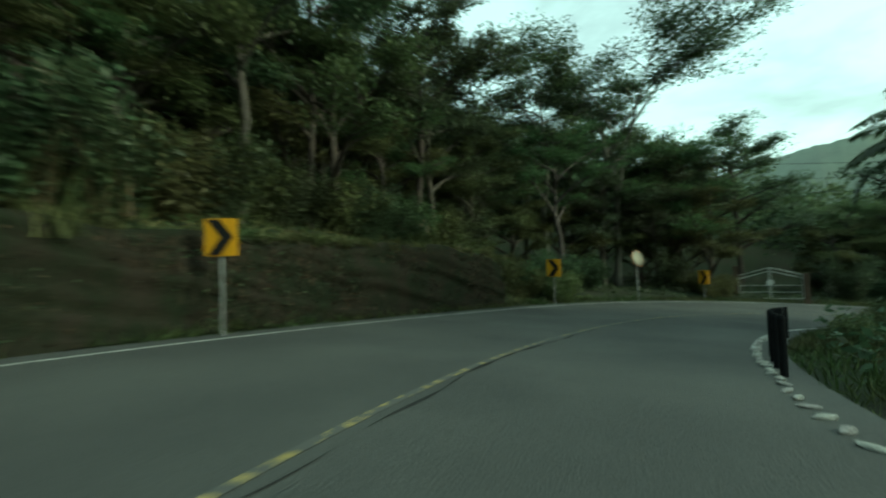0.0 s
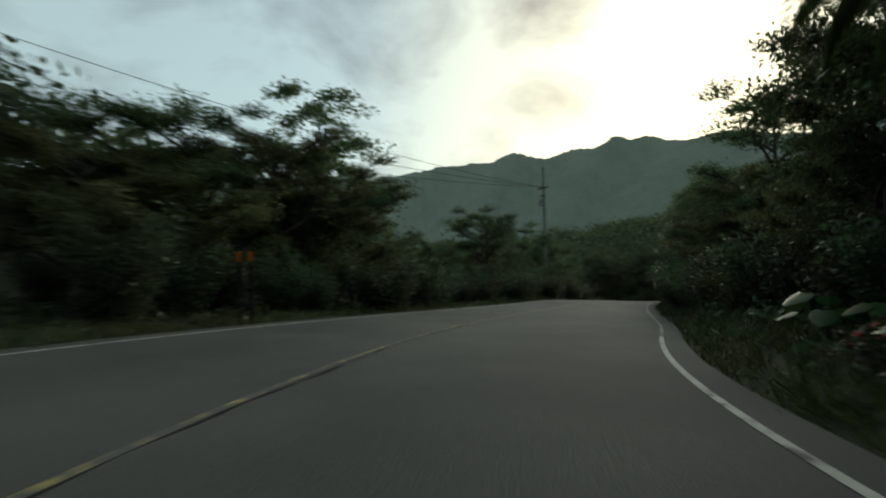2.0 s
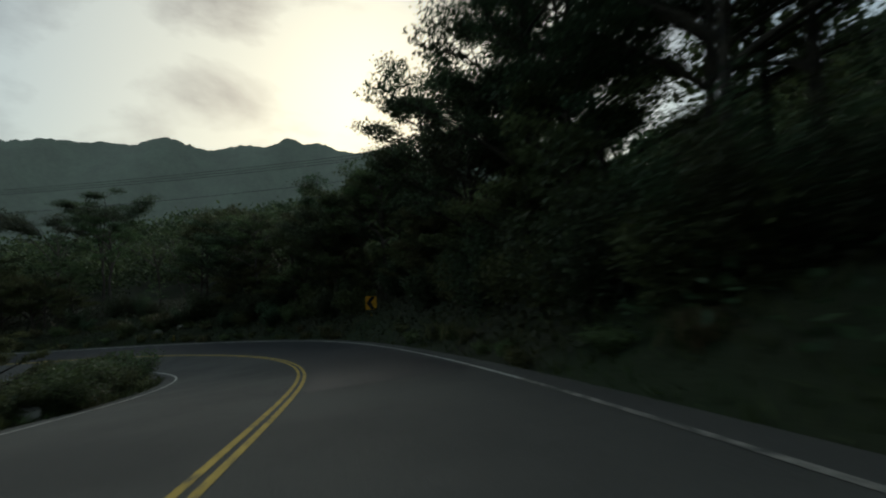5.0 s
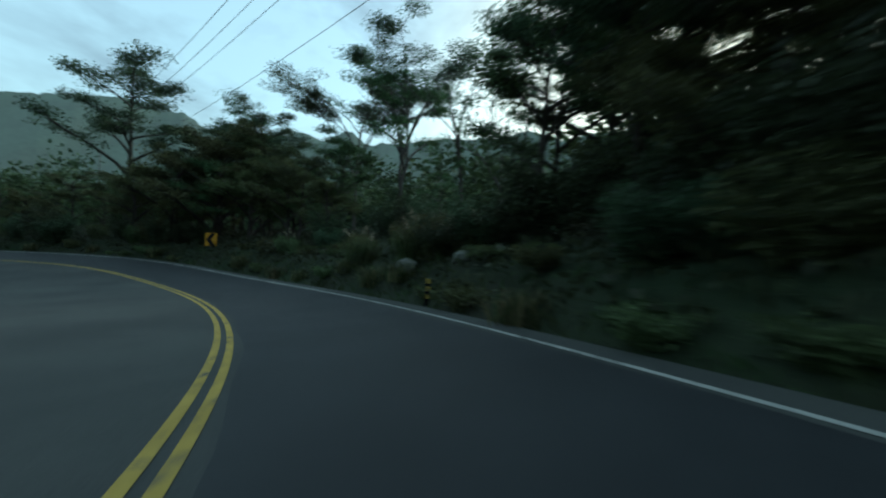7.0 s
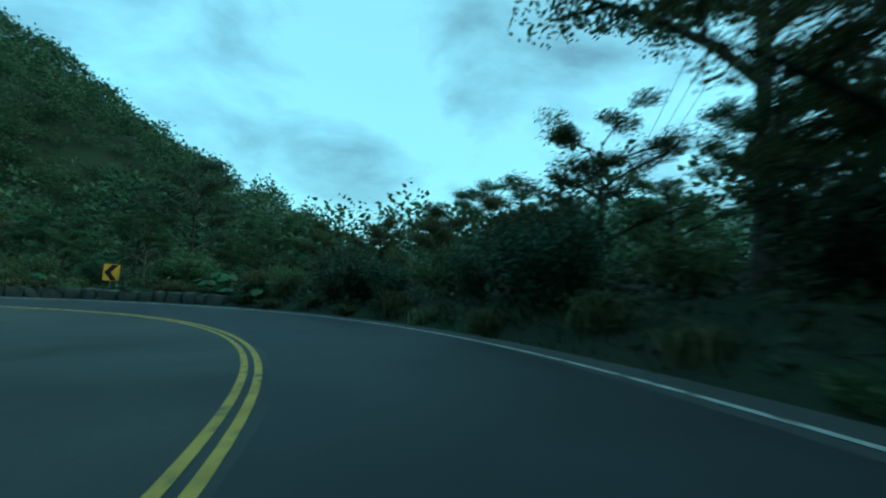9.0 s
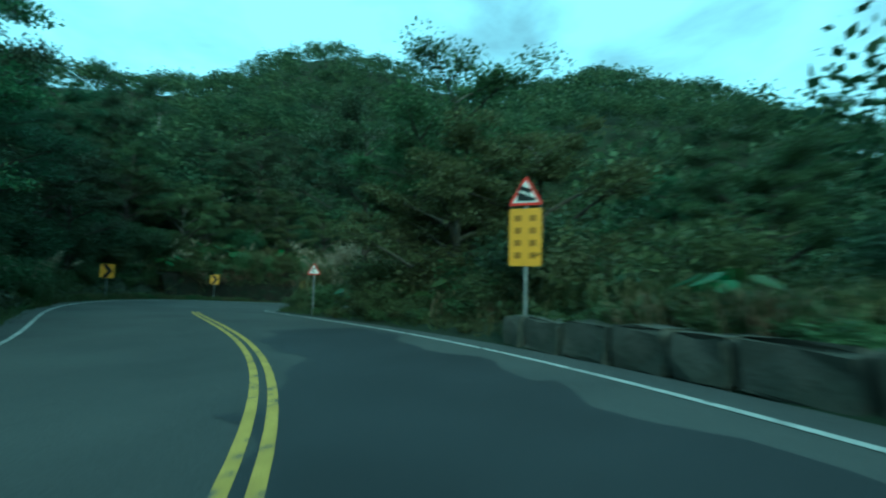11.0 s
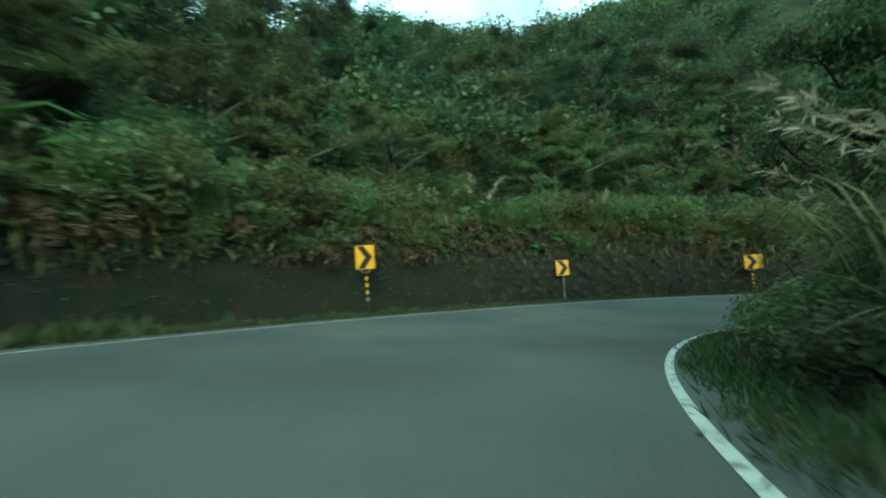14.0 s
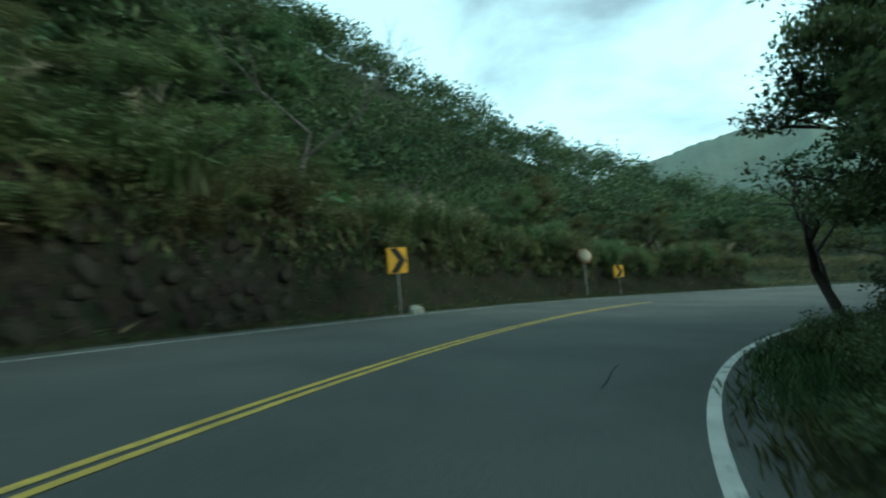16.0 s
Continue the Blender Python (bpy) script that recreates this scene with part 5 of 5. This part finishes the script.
# second bend: low inner side
row([B[3], B[1], G[2]], 112, 165, 1.1, 1, 0.8, 2.4, (0.5, 0.9), 127)
row([T[3], B[4], B[0]], 112, 160, 2.2, 1, 5.0, 11.0, (0.6, 0.9), 128)
plant(T[1], *at_road(171.8, float(SL(171.8)) + 2.0), 0.92, 0)
row([T[3], B[4], B[0]], 172, 192, 1.8, 1, 3.0, 7.0, (0.45, 0.65), 129)
row([B[0], B[1]], 166, 196, 1.4, 1, 1.5, 3.0, (0.6, 1.0), 130)
# third bend: grassy outer side under dark trees, then the overgrown wall
row([B[0], T[3]], 193, 204, 1.6, 1, 4.2, 8.0, (0.5, 0.75), 155)
row([T[0], T[5], T[1]], 205, 228, 1.7, 1, 3.8, 7.0, (0.6, 0.8), 131)
row([T[5], T[0], T[2]], 206, 230, 2.2, 1, 8.0, 13.0, (0.6, 0.8), 132)
row([B[0], B[4], B[1]], 194, 228, 0.9, 1, 2.6, 4.6, (0.9, 1.5), 133)
row([G[2], B[2], G[0], B[3]], 226, 292, 0.8, 1, 1.7, 2.4, (0.5, 0.9), 134)
row([TAROS[0], TAROS[1], B[2], G[1]], 226, 286, 0.8, 1, 1.8, 3.4, (0.7, 1.2), 135)
row([B[1], B[2], B[0], T[3]], 226, 290, 1.1, 1, 2.8, 5.5, (0.8, 1.2), 136)
row([T[3], T[1], T[3]], 227, 262, 1.8, 1, 5.0, 10.0, (0.65, 0.95), 137)
row([B[0], B[1], B[4], B[2]], 227, 290, 0.9, 1, 4.5, 9.0, (1.0, 1.6), 191)
row([T[3], B[4], T[3]], 262, 300, 1.6, 1, 4.0, 9.0, (0.5, 0.8), 156)
row([T[0], T[5]], 226, 242, 2.2, 1, 9.0, 14.0, (0.95, 1.2), 138)
row([T[1], T[0], T[5]], 242, 266, 2.0, 1, 9.0, 17.0, (1.0, 1.35), 171)
row([T[1], T[3]], 262, 300, 2.6, 1, 9.0, 15.0, (0.45, 0.6), 157)
plant(T[1], 94.2, 44.2, 0.95, 30)
# next two evergreens stay unseen, added to shade the left bank and its sign
plant(T[5], 89.5, 42.3, 0.95, 30)
plant(T[5], 98.5, 41.2, 0.95, 100)
plant(T[0], 86.0, 43.2, 0.9, 10)
plant(T[0], 76.0, 44.6, 0.85, 140)
plant(T[5], 79.0, 43.6, 0.56, 20)
plant(T[1], 93.1, 58.6, 1.22, 10)
plant(T[0], 87.8, 57.0, 1.05, 80)
plant(T[0], 109.6, 58.8, 0.8, 70)
plant(T[5], 81.7, 40.1, 1.0, 0)
plant(T[5], 85.0, 38.3, 1.2, 90)
plant(T[0], 75.5, 41.0, 0.85, 200)
row([B[3], B[1], G[1]], 212, 230, 0.55, 1, 1.0, 2.5, (0.6, 1.0), 172)
row([TAROS[0], TAROS[1]], 229, 246, 1.3, 1, 2.0, 3.2, (0.7, 1.0), 196)
# third bend: inner side
row([B[1], B[2], TAROS[0], B[0]], 190, 208, 0.9, -1, 1.9, 3.6, (0.7, 1.05), 139)
row([G[2]], 193, 205, 0.8, -1, 1.6, 2.6, (0.6, 0.95), 199)
row([B[3], G[2], B[3], TAROS[0]], 188, 202, 0.6, -1, 1.15, 1.7, (0.5, 0.85), 190)
row([T[3], T[1]], 192, 203, 1.7, -1, 3.2, 8.0, (0.38, 0.55), 140)
row([T[3], T[1], T[3]], 203, 211, 1.2, -1, 2.8, 6.5, (0.75, 1.05), 141)
row([TAROS[0], TAROS[1]], 202.5, 211, 0.7, -1, 1.7, 2.6, (0.5, 0.75), 192)
row([B[3], B[2], B[3]], 199, 211, 0.7, -1, 0.9, 1.9, (0.35, 0.65), 142)
row([B[3], B[2], B[3]], 241, 262, 0.7, -1, 0.9, 1.9, (0.35, 0.65), 186)
row([G[0], G[1], G[0], G[0]], 215, 237, 0.28, -1, 2.9, 5.0, (0.9, 1.35), 143)
row([G[1], B[3], G[1]], 211.5, 216, 0.5, -1, 2.0, 3.6, (0.55, 0.8), 194)
row([B[3], B[1], B[3], B[2]], 208, 241, 0.45, -1, 1.2, 2.0, (0.35, 0.6), 183)
row([B[1], T[3]], 216, 240, 1.8, -1, 5.2, 9.0, (0.6, 0.85), 144)
row([T[3], B[4], B[0], T[1]], 238.5, 258, 1.5, -1, 2.0, 4.5, (0.65, 0.9), 145)
row([T[1], T[0]], 240, 258, 2.6, -1, 4.5, 8.0, (0.75, 0.95), 146)
row([T[3], B[0], B[4]], 258, 304, 1.3, -1, 1.6, 6.0, (0.55, 0.9), 158)
for s_, e_, k, sc in ((256, 2.8, 3, 0.8), (259.5, 3.4, 1, 0.85), (263, 3.2, 1, 0.95), (266, 2.8, 3, 1.0)):
    plant(T[k], *at_road(s_, float(SR(s_)) - e_), sc)
row([T[1], T[3]], 262, 304, 2.4, -1, 6.0, 11.0, (0.6, 0.85), 159)


plant(T[1], 78.4, 83.0, 0.95, 60)
plant(T[0], 79.9, 83.7, 0.9, 20)


# plants that grow on the walls' rims and hang over them
rr = random.Random(175)
for s0, s1, wall in ((10, 44, WALL_WEST), (227, 289, WALL_NORTH)):
    s_ = s0
    while s_ < s1:
        d_ = float(SL(s_) + wall_gap(s_)) + rr.uniform(0.2, 0.55)
        x, y = at_road(s_, d_)
        rim = float(SZ(s_) + SB(s_) * d_ + np.interp(s_, *wall)) - 0.12
        if not any((x - a) ** 2 + (y - b) ** 2 < (0.4 * c) ** 2 for a, b, c in CLEAR):
            plant(rr.choice((G[2], G[1], B[2], B[3], B[2]) if s0 > 100 else (G[2], G[2], B[3])), x, y, rr.uniform(0.6, 1.15) * (1.0 if s0 > 100 else 0.55), rr.uniform(0, 360), rim)
        s_ += rr.uniform(0.35, 0.8)
s_ = 227.2
while s_ < 256:      # ferns spilling over the rim and down the face
    t_ = rr.choice((0.7, 0.82, 0.95, 1.02))
    d_ = float(SL(s_) + wall_gap(s_)) + 0.3 * t_ - 0.05
    x, y = at_road(s_, d_)
    plant(rr.choice(FERNS), x, y, rr.uniform(0.75, 1.25), rr.uniform(0, 360), float(SZ(s_) + SB(s_) * d_ + t_ * np.interp(s_, *WALL_NORTH)))
    s_ += rr.uniform(0.25, 0.6) if s_ < 243 else rr.uniform(0.6, 1.2)
s_ = 227.5
while s_ < 288:      # tufts rooted in the upper face of the long wall
    t_ = rr.uniform(0.55, 0.9)
    d_ = float(SL(s_) + wall_gap(s_)) + 0.3 * t_ + 0.02
    x, y = at_road(s_, d_)
    if not any((x - a) ** 2 + (y - b) ** 2 < (0.4 * c) ** 2 for a, b, c in CLEAR):
        plant(rr.choice((G[2], B[2], B[2], B[3], TAROS[0])), x, y, rr.uniform(0.4, 0.75), rr.uniform(0, 360), float(SZ(s_) + SB(s_) * d_ + np.interp(s_, *WALL_NORTH) * t_))
    s_ += rr.uniform(0.5, 1.0)


# bare leaning tree above the wall
def bare_tree(seed, tall):
    rng = np.random.default_rng(seed)
    geo = []

    def grow(p, d, length, r, depth):
        w = np.linspace(0, 1, 5)
        pts = p + np.outer(w, d * length) + np.outer(w ** 2, rng.normal(size=3) * 0.08 * length)
        geo.append(tube(pts, r * (1 - 0.45 * w), 6 if depth > 2 else 4))
        if depth:
            for _ in range(3 if depth < 4 else 2):
                nd = d + rng.normal(size=3) * 0.45 + np.array([0, 0, 0.15])
                grow(pts[-1] if rng.random() < 0.6 else pts[3], nd / np.linalg.norm(nd), length * rng.uniform(0.5, 0.75), r * 0.55, depth - 1)
    grow(np.array([0, 0, -0.3]), np.array([0.35, 0.05, 0.93]), tall * 0.42, 0.11, 4)
    return join_geo(geo)


dead = thing("bare_tree", 66.4, 92.8, on_ground(66.4, 92.8), 0, "leafless pale tree leaning out of the overgrown slope", "tree")
mesh_object("trunk", *bare_tree(51, 8.0), M_PALEBARK, dead, smooth=True)

small = thing("bare_tree", 70.3, 95.7, on_ground(70.3, 95.7), 40, "thin leafless pale tree leaning out of the slope", "tree")
mesh_object("trunk", *bare_tree(57, 4.5), M_PALEBARK, small, smooth=True)

x, y = at_road(259.5, float(SR(259.5)) - 1.3)
snag = thing("bare_shrub", x, y, on_ground(x, y), 150, "bare pale branches leaning out over the road's edge", "shrub")
mesh_object("trunk", *bare_tree(53, 3.4), M_PALEBARK, snag, smooth=True)

for x, y, tall in ((119.2, 10.2, 9.0), (121.6, 7.8, 8.0), (117.5, 6.6, 7.5)):
    ob = thing("bare_tree", x, y, on_ground(x, y), 60 * tall, "leafless thin roadside tree against the evening sky", "tree")
    mesh_object("trunk", *bare_tree(int(tall * 10), tall), M_PALEBARK, ob, smooth=True)

# ---- verge grass ----
def grass_patch(s0, s1, side, e0, e1, n, tall, seed, mat=M_GRASS, floor=-0.3):
    rng = np.random.default_rng(seed)
    s = rng.uniform(s0, s1, n)
    e = e0 + (e1 - e0) * rng.random(n) ** 1.2
    d = SL(s) + e if side > 0 else SR(s) - e
    p = road_point(s, d)
    tuft = np.repeat(p, 7, axis=0) + rng.normal(size=(n * 7, 3)) * [0.09, 0.09, 0]
    tuft[:, 2] = ground_height(tuft[:, 0], tuft[:, 1]) - 0.02
    tuft[:, 2] = np.maximum(tuft[:, 2], road_point(np.repeat(s, 7), np.repeat(d, 7))[:, 2] + floor)
    up = np.tile([0, 0, 1.6], (n * 7, 1))
    v, f = leaves(rng, tuft, tall, out=up, aspect=0.09)
    ob = mesh_object("verge_grass", v, f, mat)
    return tagged(ob, "rough green grass along the road's verge", "grass", kind="stuff")


grass_patch(12, 62, 1, 0.45, 1.3, 1500, 0.26, 61)
grass_patch(30, 64, -1, 0.5, 2.6, 2000, 0.24, 62)
grass_patch(64, 112, -1, 0.5, 2.4, 1500, 0.26, 63)
grass_patch(108, 166, 1, 0.5, 3.5, 2000, 0.28, 64)
grass_patch(190, 227, 1, 0.5, 4.2, 4200, 0.26, 65)
grass_patch(199, 264, -1, 0.75, 3.0, 3000, 0.28, 66)
grass_patch(226, 270, -1, 0.22, 0.8, 2200, 0.17, 86, M_GRASS, -0.02)
grass_patch(212, 232, 1, 0.5, 3.2, 3200, 0.36, 87)
grass_patch(226, 290, 1, 0.45, 1.7, 2200, 0.2, 67)
grass_patch(226, 290, 1, 0.5, 1.8, 2600, 0.16, 92, M_DEADLEAF)
grass_patch(60, 112, 1, 0.5, 2.0, 1300, 0.26, 68)
grass_patch(112, 192, -1, 0.5, 1.6, 1600, 0.26, 69)


# ---- low undergrowth over the banks ----
def undergrowth(s0, s1, side, e0, e1, density, size, mat, seed, lift=0.3, aspect=0.5, label="low leafy undergrowth covering the bank"):
    rng = np.random.default_rng(seed)
    n = int((s1 - s0) * (e1 - e0) * density)
    s = rng.uniform(s0, s1, n)
    e = e0 + (e1 - e0) * rng.random(n)
    d = SL(s) + e + (wall_gap(s) - 0.55) if side > 0 else SR(s) - e
    p = road_point(s, d)
    ss, dd, _, _ = along(p[:, 0], p[:, 1])
    ok = np.where(dd > 0, dd - SL(ss), SR(ss) - dd) > min(e0, 1.0) * 0.8
    p, ss, dd = p[ok], ss[ok], dd[ok]
    hump = 0.5 + 0.5 * np.sin(p[:, 0] * 1.3 + seed) * np.sin(p[:, 1] * 1.1) + 0.4 * np.sin(p[:, 0] * 0.47) * np.sin(p[:, 1] * 0.53)
    p[:, 2] = ground_height(p[:, 0], p[:, 1]) + np.clip(hump, 0, 1.4) * lift * rng.random(len(p)) * 2
    if side > 0:
        rim = np.where(ss < 45, np.interp(ss, *WALL_WEST), np.interp(ss, *WALL_NORTH)) * ((ss < 44) | (ss > 227) & (ss < 289))
        back = dd - SL(ss) - wall_gap(ss)
        p[:, 2] = np.where((back > 0.15) & (back < 1.8) & (rim > 0), np.maximum(p[:, 2], SZ(ss) + SB(ss) * dd + rim + 0.05 * rng.random(len(p))), p[:, 2])
    up = np.tile([0, 0, 0.6], (len(p), 1))
    ob = mesh_object("undergrowth", *leaves(rng, p, size, out=up, aspect=aspect, droop=0.2), mat)
    return tagged(ob, label, "undergrowth", kind="stuff")


undergrowth(8, 48, 1, 1.15, 9, 60, 0.17, M_LEAF, 161, 0.22)
undergrowth(8, 48, 1, 1.0, 4.5, 80, 0.3, M_REED, 162, 0.12, 0.09, "long dry grass hanging over the bank")
undergrowth(46, 112, 1, 1.0, 10, 30, 0.2, M_LEAF3, 163)
undergrowth(34, 112, -1, 1.0, 9, 35, 0.18, M_LEAF3, 164)
undergrowth(112, 190, -1, 0.8, 10, 40, 0.2, M_LEAF3, 165)
undergrowth(112, 196, 1, 1.0, 9, 25, 0.2, M_LEAF3, 166)
undergrowth(208, 231, 1, 0.7, 4.5, 130, 0.2, M_LEAF3, 176)
undergrowth(190, 304, -1, 1.15, 14, 45, 0.2, M_LEAF, 167)
undergrowth(194, 228, 1, 1.2, 12, 70, 0.2, M_LEAF3, 168)
undergrowth(226, 304, 1, 0.65, 14, 50, 0.24, M_LEAF3, 169)
undergrowth(216, 304, 1, 9, 34, 22, 0.55, M_CANOPY, 174, 1.0)
undergrowth(226, 304, 1, 0.65, 5, 90, 0.55, M_REED, 170, 0.35, 0.09, "long dry grass hanging over the bank")


# ---- creepers and hanging grass on the walls ----
def creeper(s0, s1, tall, n, seed, leaf, mat, hang=0.0, low=0.0):
    wall = WALL_WEST if s0 < 100 else WALL_NORTH
    rng = np.random.default_rng(seed)
    s = rng.uniform(s0, s1, n)
    t = low + (1 - low) * rng.random(n) ** (0.55 if hang else 0.8)
    patch = np.sin(s * 0.9) + np.sin(s * 2.3 + 4 * t) + rng.normal(size=n) * 0.7 + 1.6 * t
    s, t = s[patch > 0.6], t[patch > 0.6]
    p = road_point(s, SL(s) + wall_gap(s) - 0.05 + 0.25 * t + rng.normal(size=len(s)) * 0.06 - 0.05)
    p[:, 2] += t * tall * np.interp(s, *wall)
    out = np.tile([0, 0, -hang], (len(s), 1))
    ob = mesh_object("creeper", *leaves(rng, p, leaf, out=out, aspect=0.12 if hang else 0.7, droop=hang), mat)
    return tagged(ob, "creeping plants and hanging grass on the wall face", "creeper", kind="stuff")


creeper(9, 44, 1.0, 14000, 81, 0.07, M_DEADLEAF)
creeper(9, 44, 1.0, 7000, 90, 0.06, M_LEAF3)
creeper(9, 44, 1.04, 9000, 82, 0.2, M_DEADLEAF, 1.2)
creeper(227, 289, 1.0, 9000, 83, 0.13, M_LEAF, 0.0, 0.5)
creeper(227, 289, 1.06, 6000, 84, 0.42, M_DEADLEAF, 1.2, 0.45)
creeper(227, 289, 1.06, 2200, 91, 0.45, M_REED, 1.2, 0.5)
creeper(227, 289, 1.04, 6000, 85, 0.4, M_GRASS, 1.0, 0.5)
creeper(226, 289, 1.0, 9000, 88, 0.07, M_DEADLEAF)
creeper(226, 289, 0.6, 6000, 89, 0.07, M_LEAF3)


# ---- woods on the slopes ----
def forest(seed, x0, x1, y0, y1, step, near, far, tall, leaf, count, label):
    rng = np.random.default_rng(seed)
    x, y = np.meshgrid(np.arange(x0, x1, step), np.arange(y0, y1, step))
    x, y = x.ravel() + rng.uniform(-0.45, 0.45, x.size) * step, y.ravel() + rng.uniform(-0.45, 0.45, x.size) * step
    dist = np.concatenate([along(x[a:a + 5000], y[a:a + 5000])[2] for a in range(0, len(x), 5000)])
    keep = (dist > near) & (dist <= far)
    x, y = x[keep], y[keep]
    z = ground_height(x, y)
    n = len(x)
    h = tall * rng.uniform(0.65, 1.3, n)
    c = np.repeat(np.stack([x, y, z + h * 0.55], 1), count, axis=0)
    v = rng.normal(size=(n * count, 3))
    v /= np.linalg.norm(v, axis=1)[:, None]
    v[:, 2] = np.abs(v[:, 2]) - 0.35 * (rng.random(n * count) < 0.35)
    r = rng.uniform(0.6, 1.05, n * count)[:, None]
    lump = 1 + 0.28 * np.sin(v[:, :1] * 5 + np.repeat(rng.uniform(0, 6, n), count)[:, None]) * np.sin(v[:, 1:2] * 5)
    at = c + v * r * lump * np.repeat(np.stack([step * 0.62 + 0 * h, step * 0.62 + 0 * h, h * 0.5], 1), count, axis=0)
    ob = mesh_object("forest", *leaves(rng, at, leaf, out=v, aspect=0.7), M_CANOPY)
    return tagged(ob, label, "forest", kind="stuff")


forest(71, 62, 175, -48, 180, 4.6, 15.5, 62, 6.0, 0.42, 520, "dense subtropical woodland on the slopes above the road")
forest(74, -40, 62, 18, 180, 4.6, 15.5, 62, 6.0, 0.42, 520, "dense subtropical woodland above the road's wall")
forest(75, -50, 62, -60, 18, 5.5, 15.5, 50, 6.0, 0.6, 240, "dense woodland beside the first bend")
forest(72, -230, 260, -30, 340, 8.5, 62, 330, 8.0, 0.95, 270, "distant wooded hillsides")

forest(73, 60, 260, -160, -30, 9.0, 62, 260, 8.0, 1.5, 130, "wooded slopes below the far ridge")

# ---- kerb stones and rocks ----
bm = bmesh.new()
bmesh.ops.create_icosphere(bm, subdivisions=2, radius=0.5)
rr = random.Random(3)
for v in bm.verts:
    v.co *= 1 + rr.uniform(-0.14, 0.14)
stone_mesh = bpy.data.meshes.new("kerb_stone")
bm.to_mesh(stone_mesh)
bm.free()
stone_mesh.materials.append(M_KERB)
kerb = thing("stone_edging", *road_point(40, float(SR(40)) - 0.25), 0, "row of white-painted stones edging the inside of the bend", "kerb")
kerb_inv = kerb.matrix_basis.inverted()
for k in range(26):
    s_ = 33.6 + k * 0.38
    p = road_point(s_, float(SR(s_)) - 0.04 + rr.uniform(-0.03, 0.03), 0.015)
    ob = new("stone", stone_mesh)
    ob.parent = kerb
    ob.matrix_basis = kerb_inv @ (pose(*p, 0, 0, rr.uniform(0, 360)) @ Matrix.Diagonal((rr.uniform(0.12, 0.22), rr.uniform(0.07, 0.11), rr.uniform(0.03, 0.06), 1)))
rock_mesh = stone_mesh.copy()
rock_mesh.materials.clear()
rock_mesh.materials.append(M_STONE)
for s_, side, e, sc in ((252.6, 1, 0.5, 0.95), (262.5, 1, 0.6, 0.8), (246, -1, 1.2, 0.35), (130, 1, 0.9, 0.6), (118, 1, 1.2, 0.8), (150, -1, 1.4, 0.7), (47, -1, 1.6, 0.55), (49, -1, 2.0, 0.5), (52.5, -1, 1.7, 0.6), (54.2, -1, 2.2, 0.75), (55.6, -1, 1.8, 0.45), (57.4, -1, 2.1, 0.6), (208, -1, 1.3, 0.4), (148.4, -1, 1.9, 0.6)):
    d_ = float(SL(s_)) + e if side > 0 else float(SR(s_)) - e
    x, y = at_road(s_, d_)
    ob = new("rock", rock_mesh)
    ob.matrix_basis = pose(x, y, on_ground(x, y) + 0.1 * sc, 0, 0, 40 * s_) @ Matrix.Diagonal((sc, sc * 0.75, sc * 0.7, 1))
    tagged(ob, "pale weathered rock lying at the road's edge", "rock", "rocks at the verge")

# ---- rough stones in the face of the long wall ----
bm = bmesh.new()
bmesh.ops.create_icosphere(bm, subdivisions=2, radius=1.0)
rr = random.Random(19)
for v in bm.verts:      # a squared block with a flattish face
    v.co /= (abs(v.co.x) ** 5 + abs(v.co.y) ** 5 + abs(v.co.z) ** 5) ** 0.2
    v.co *= 0.5 * (1 + rr.uniform(-0.1, 0.1))
wall_stone = bpy.data.meshes.new("wall_stone")
bm.to_mesh(wall_stone)
bm.free()
wall_stone.materials.append(M_WALLSTONE)
row_z, course = 0.02, 0
while row_z < 3.3:
    tall_ = rr.uniform(0.32, 0.42)
    s_ = 240.5 + 0.25 * (course % 2)
    while s_ < 258.5:
        wide_ = rr.uniform(0.42, 0.72)
        m = s_ + wide_ / 2
        top = float(np.interp(m, *WALL_NORTH))
        if row_z + tall_ < top + 0.05:
            t_ = (row_z + tall_ / 2) / top
            k_ = 9 * t_
            rough = 0.2 * (math.sin(m * 2.3 + k_ * 1.3) * math.sin(m * 0.9 + k_ * 0.7) + 0.6 * math.sin(m * 5.1 + k_ * 2.9)) * (0.3 + t_ * (1 - t_) * 3)
            p = road_point(m, float(SL(m) + wall_gap(m)) + 0.3 * t_ + rough * 0.5 + 0.05, row_z + tall_ / 2)
            ob = new("stone", wall_stone)
            ob.parent = north_wall
            ob.matrix_basis = north_wall.matrix_basis.inverted() @ (pose(*p, rr.choice((-38, 38, 0)) + rr.uniform(-12, 12), rr.uniform(-5, 5), heading(m)) @ Matrix.Diagonal((0.17, wide_ * 0.95, tall_ * 1.05, 1)))
        s_ += wide_
    row_z += tall_
    course += 1
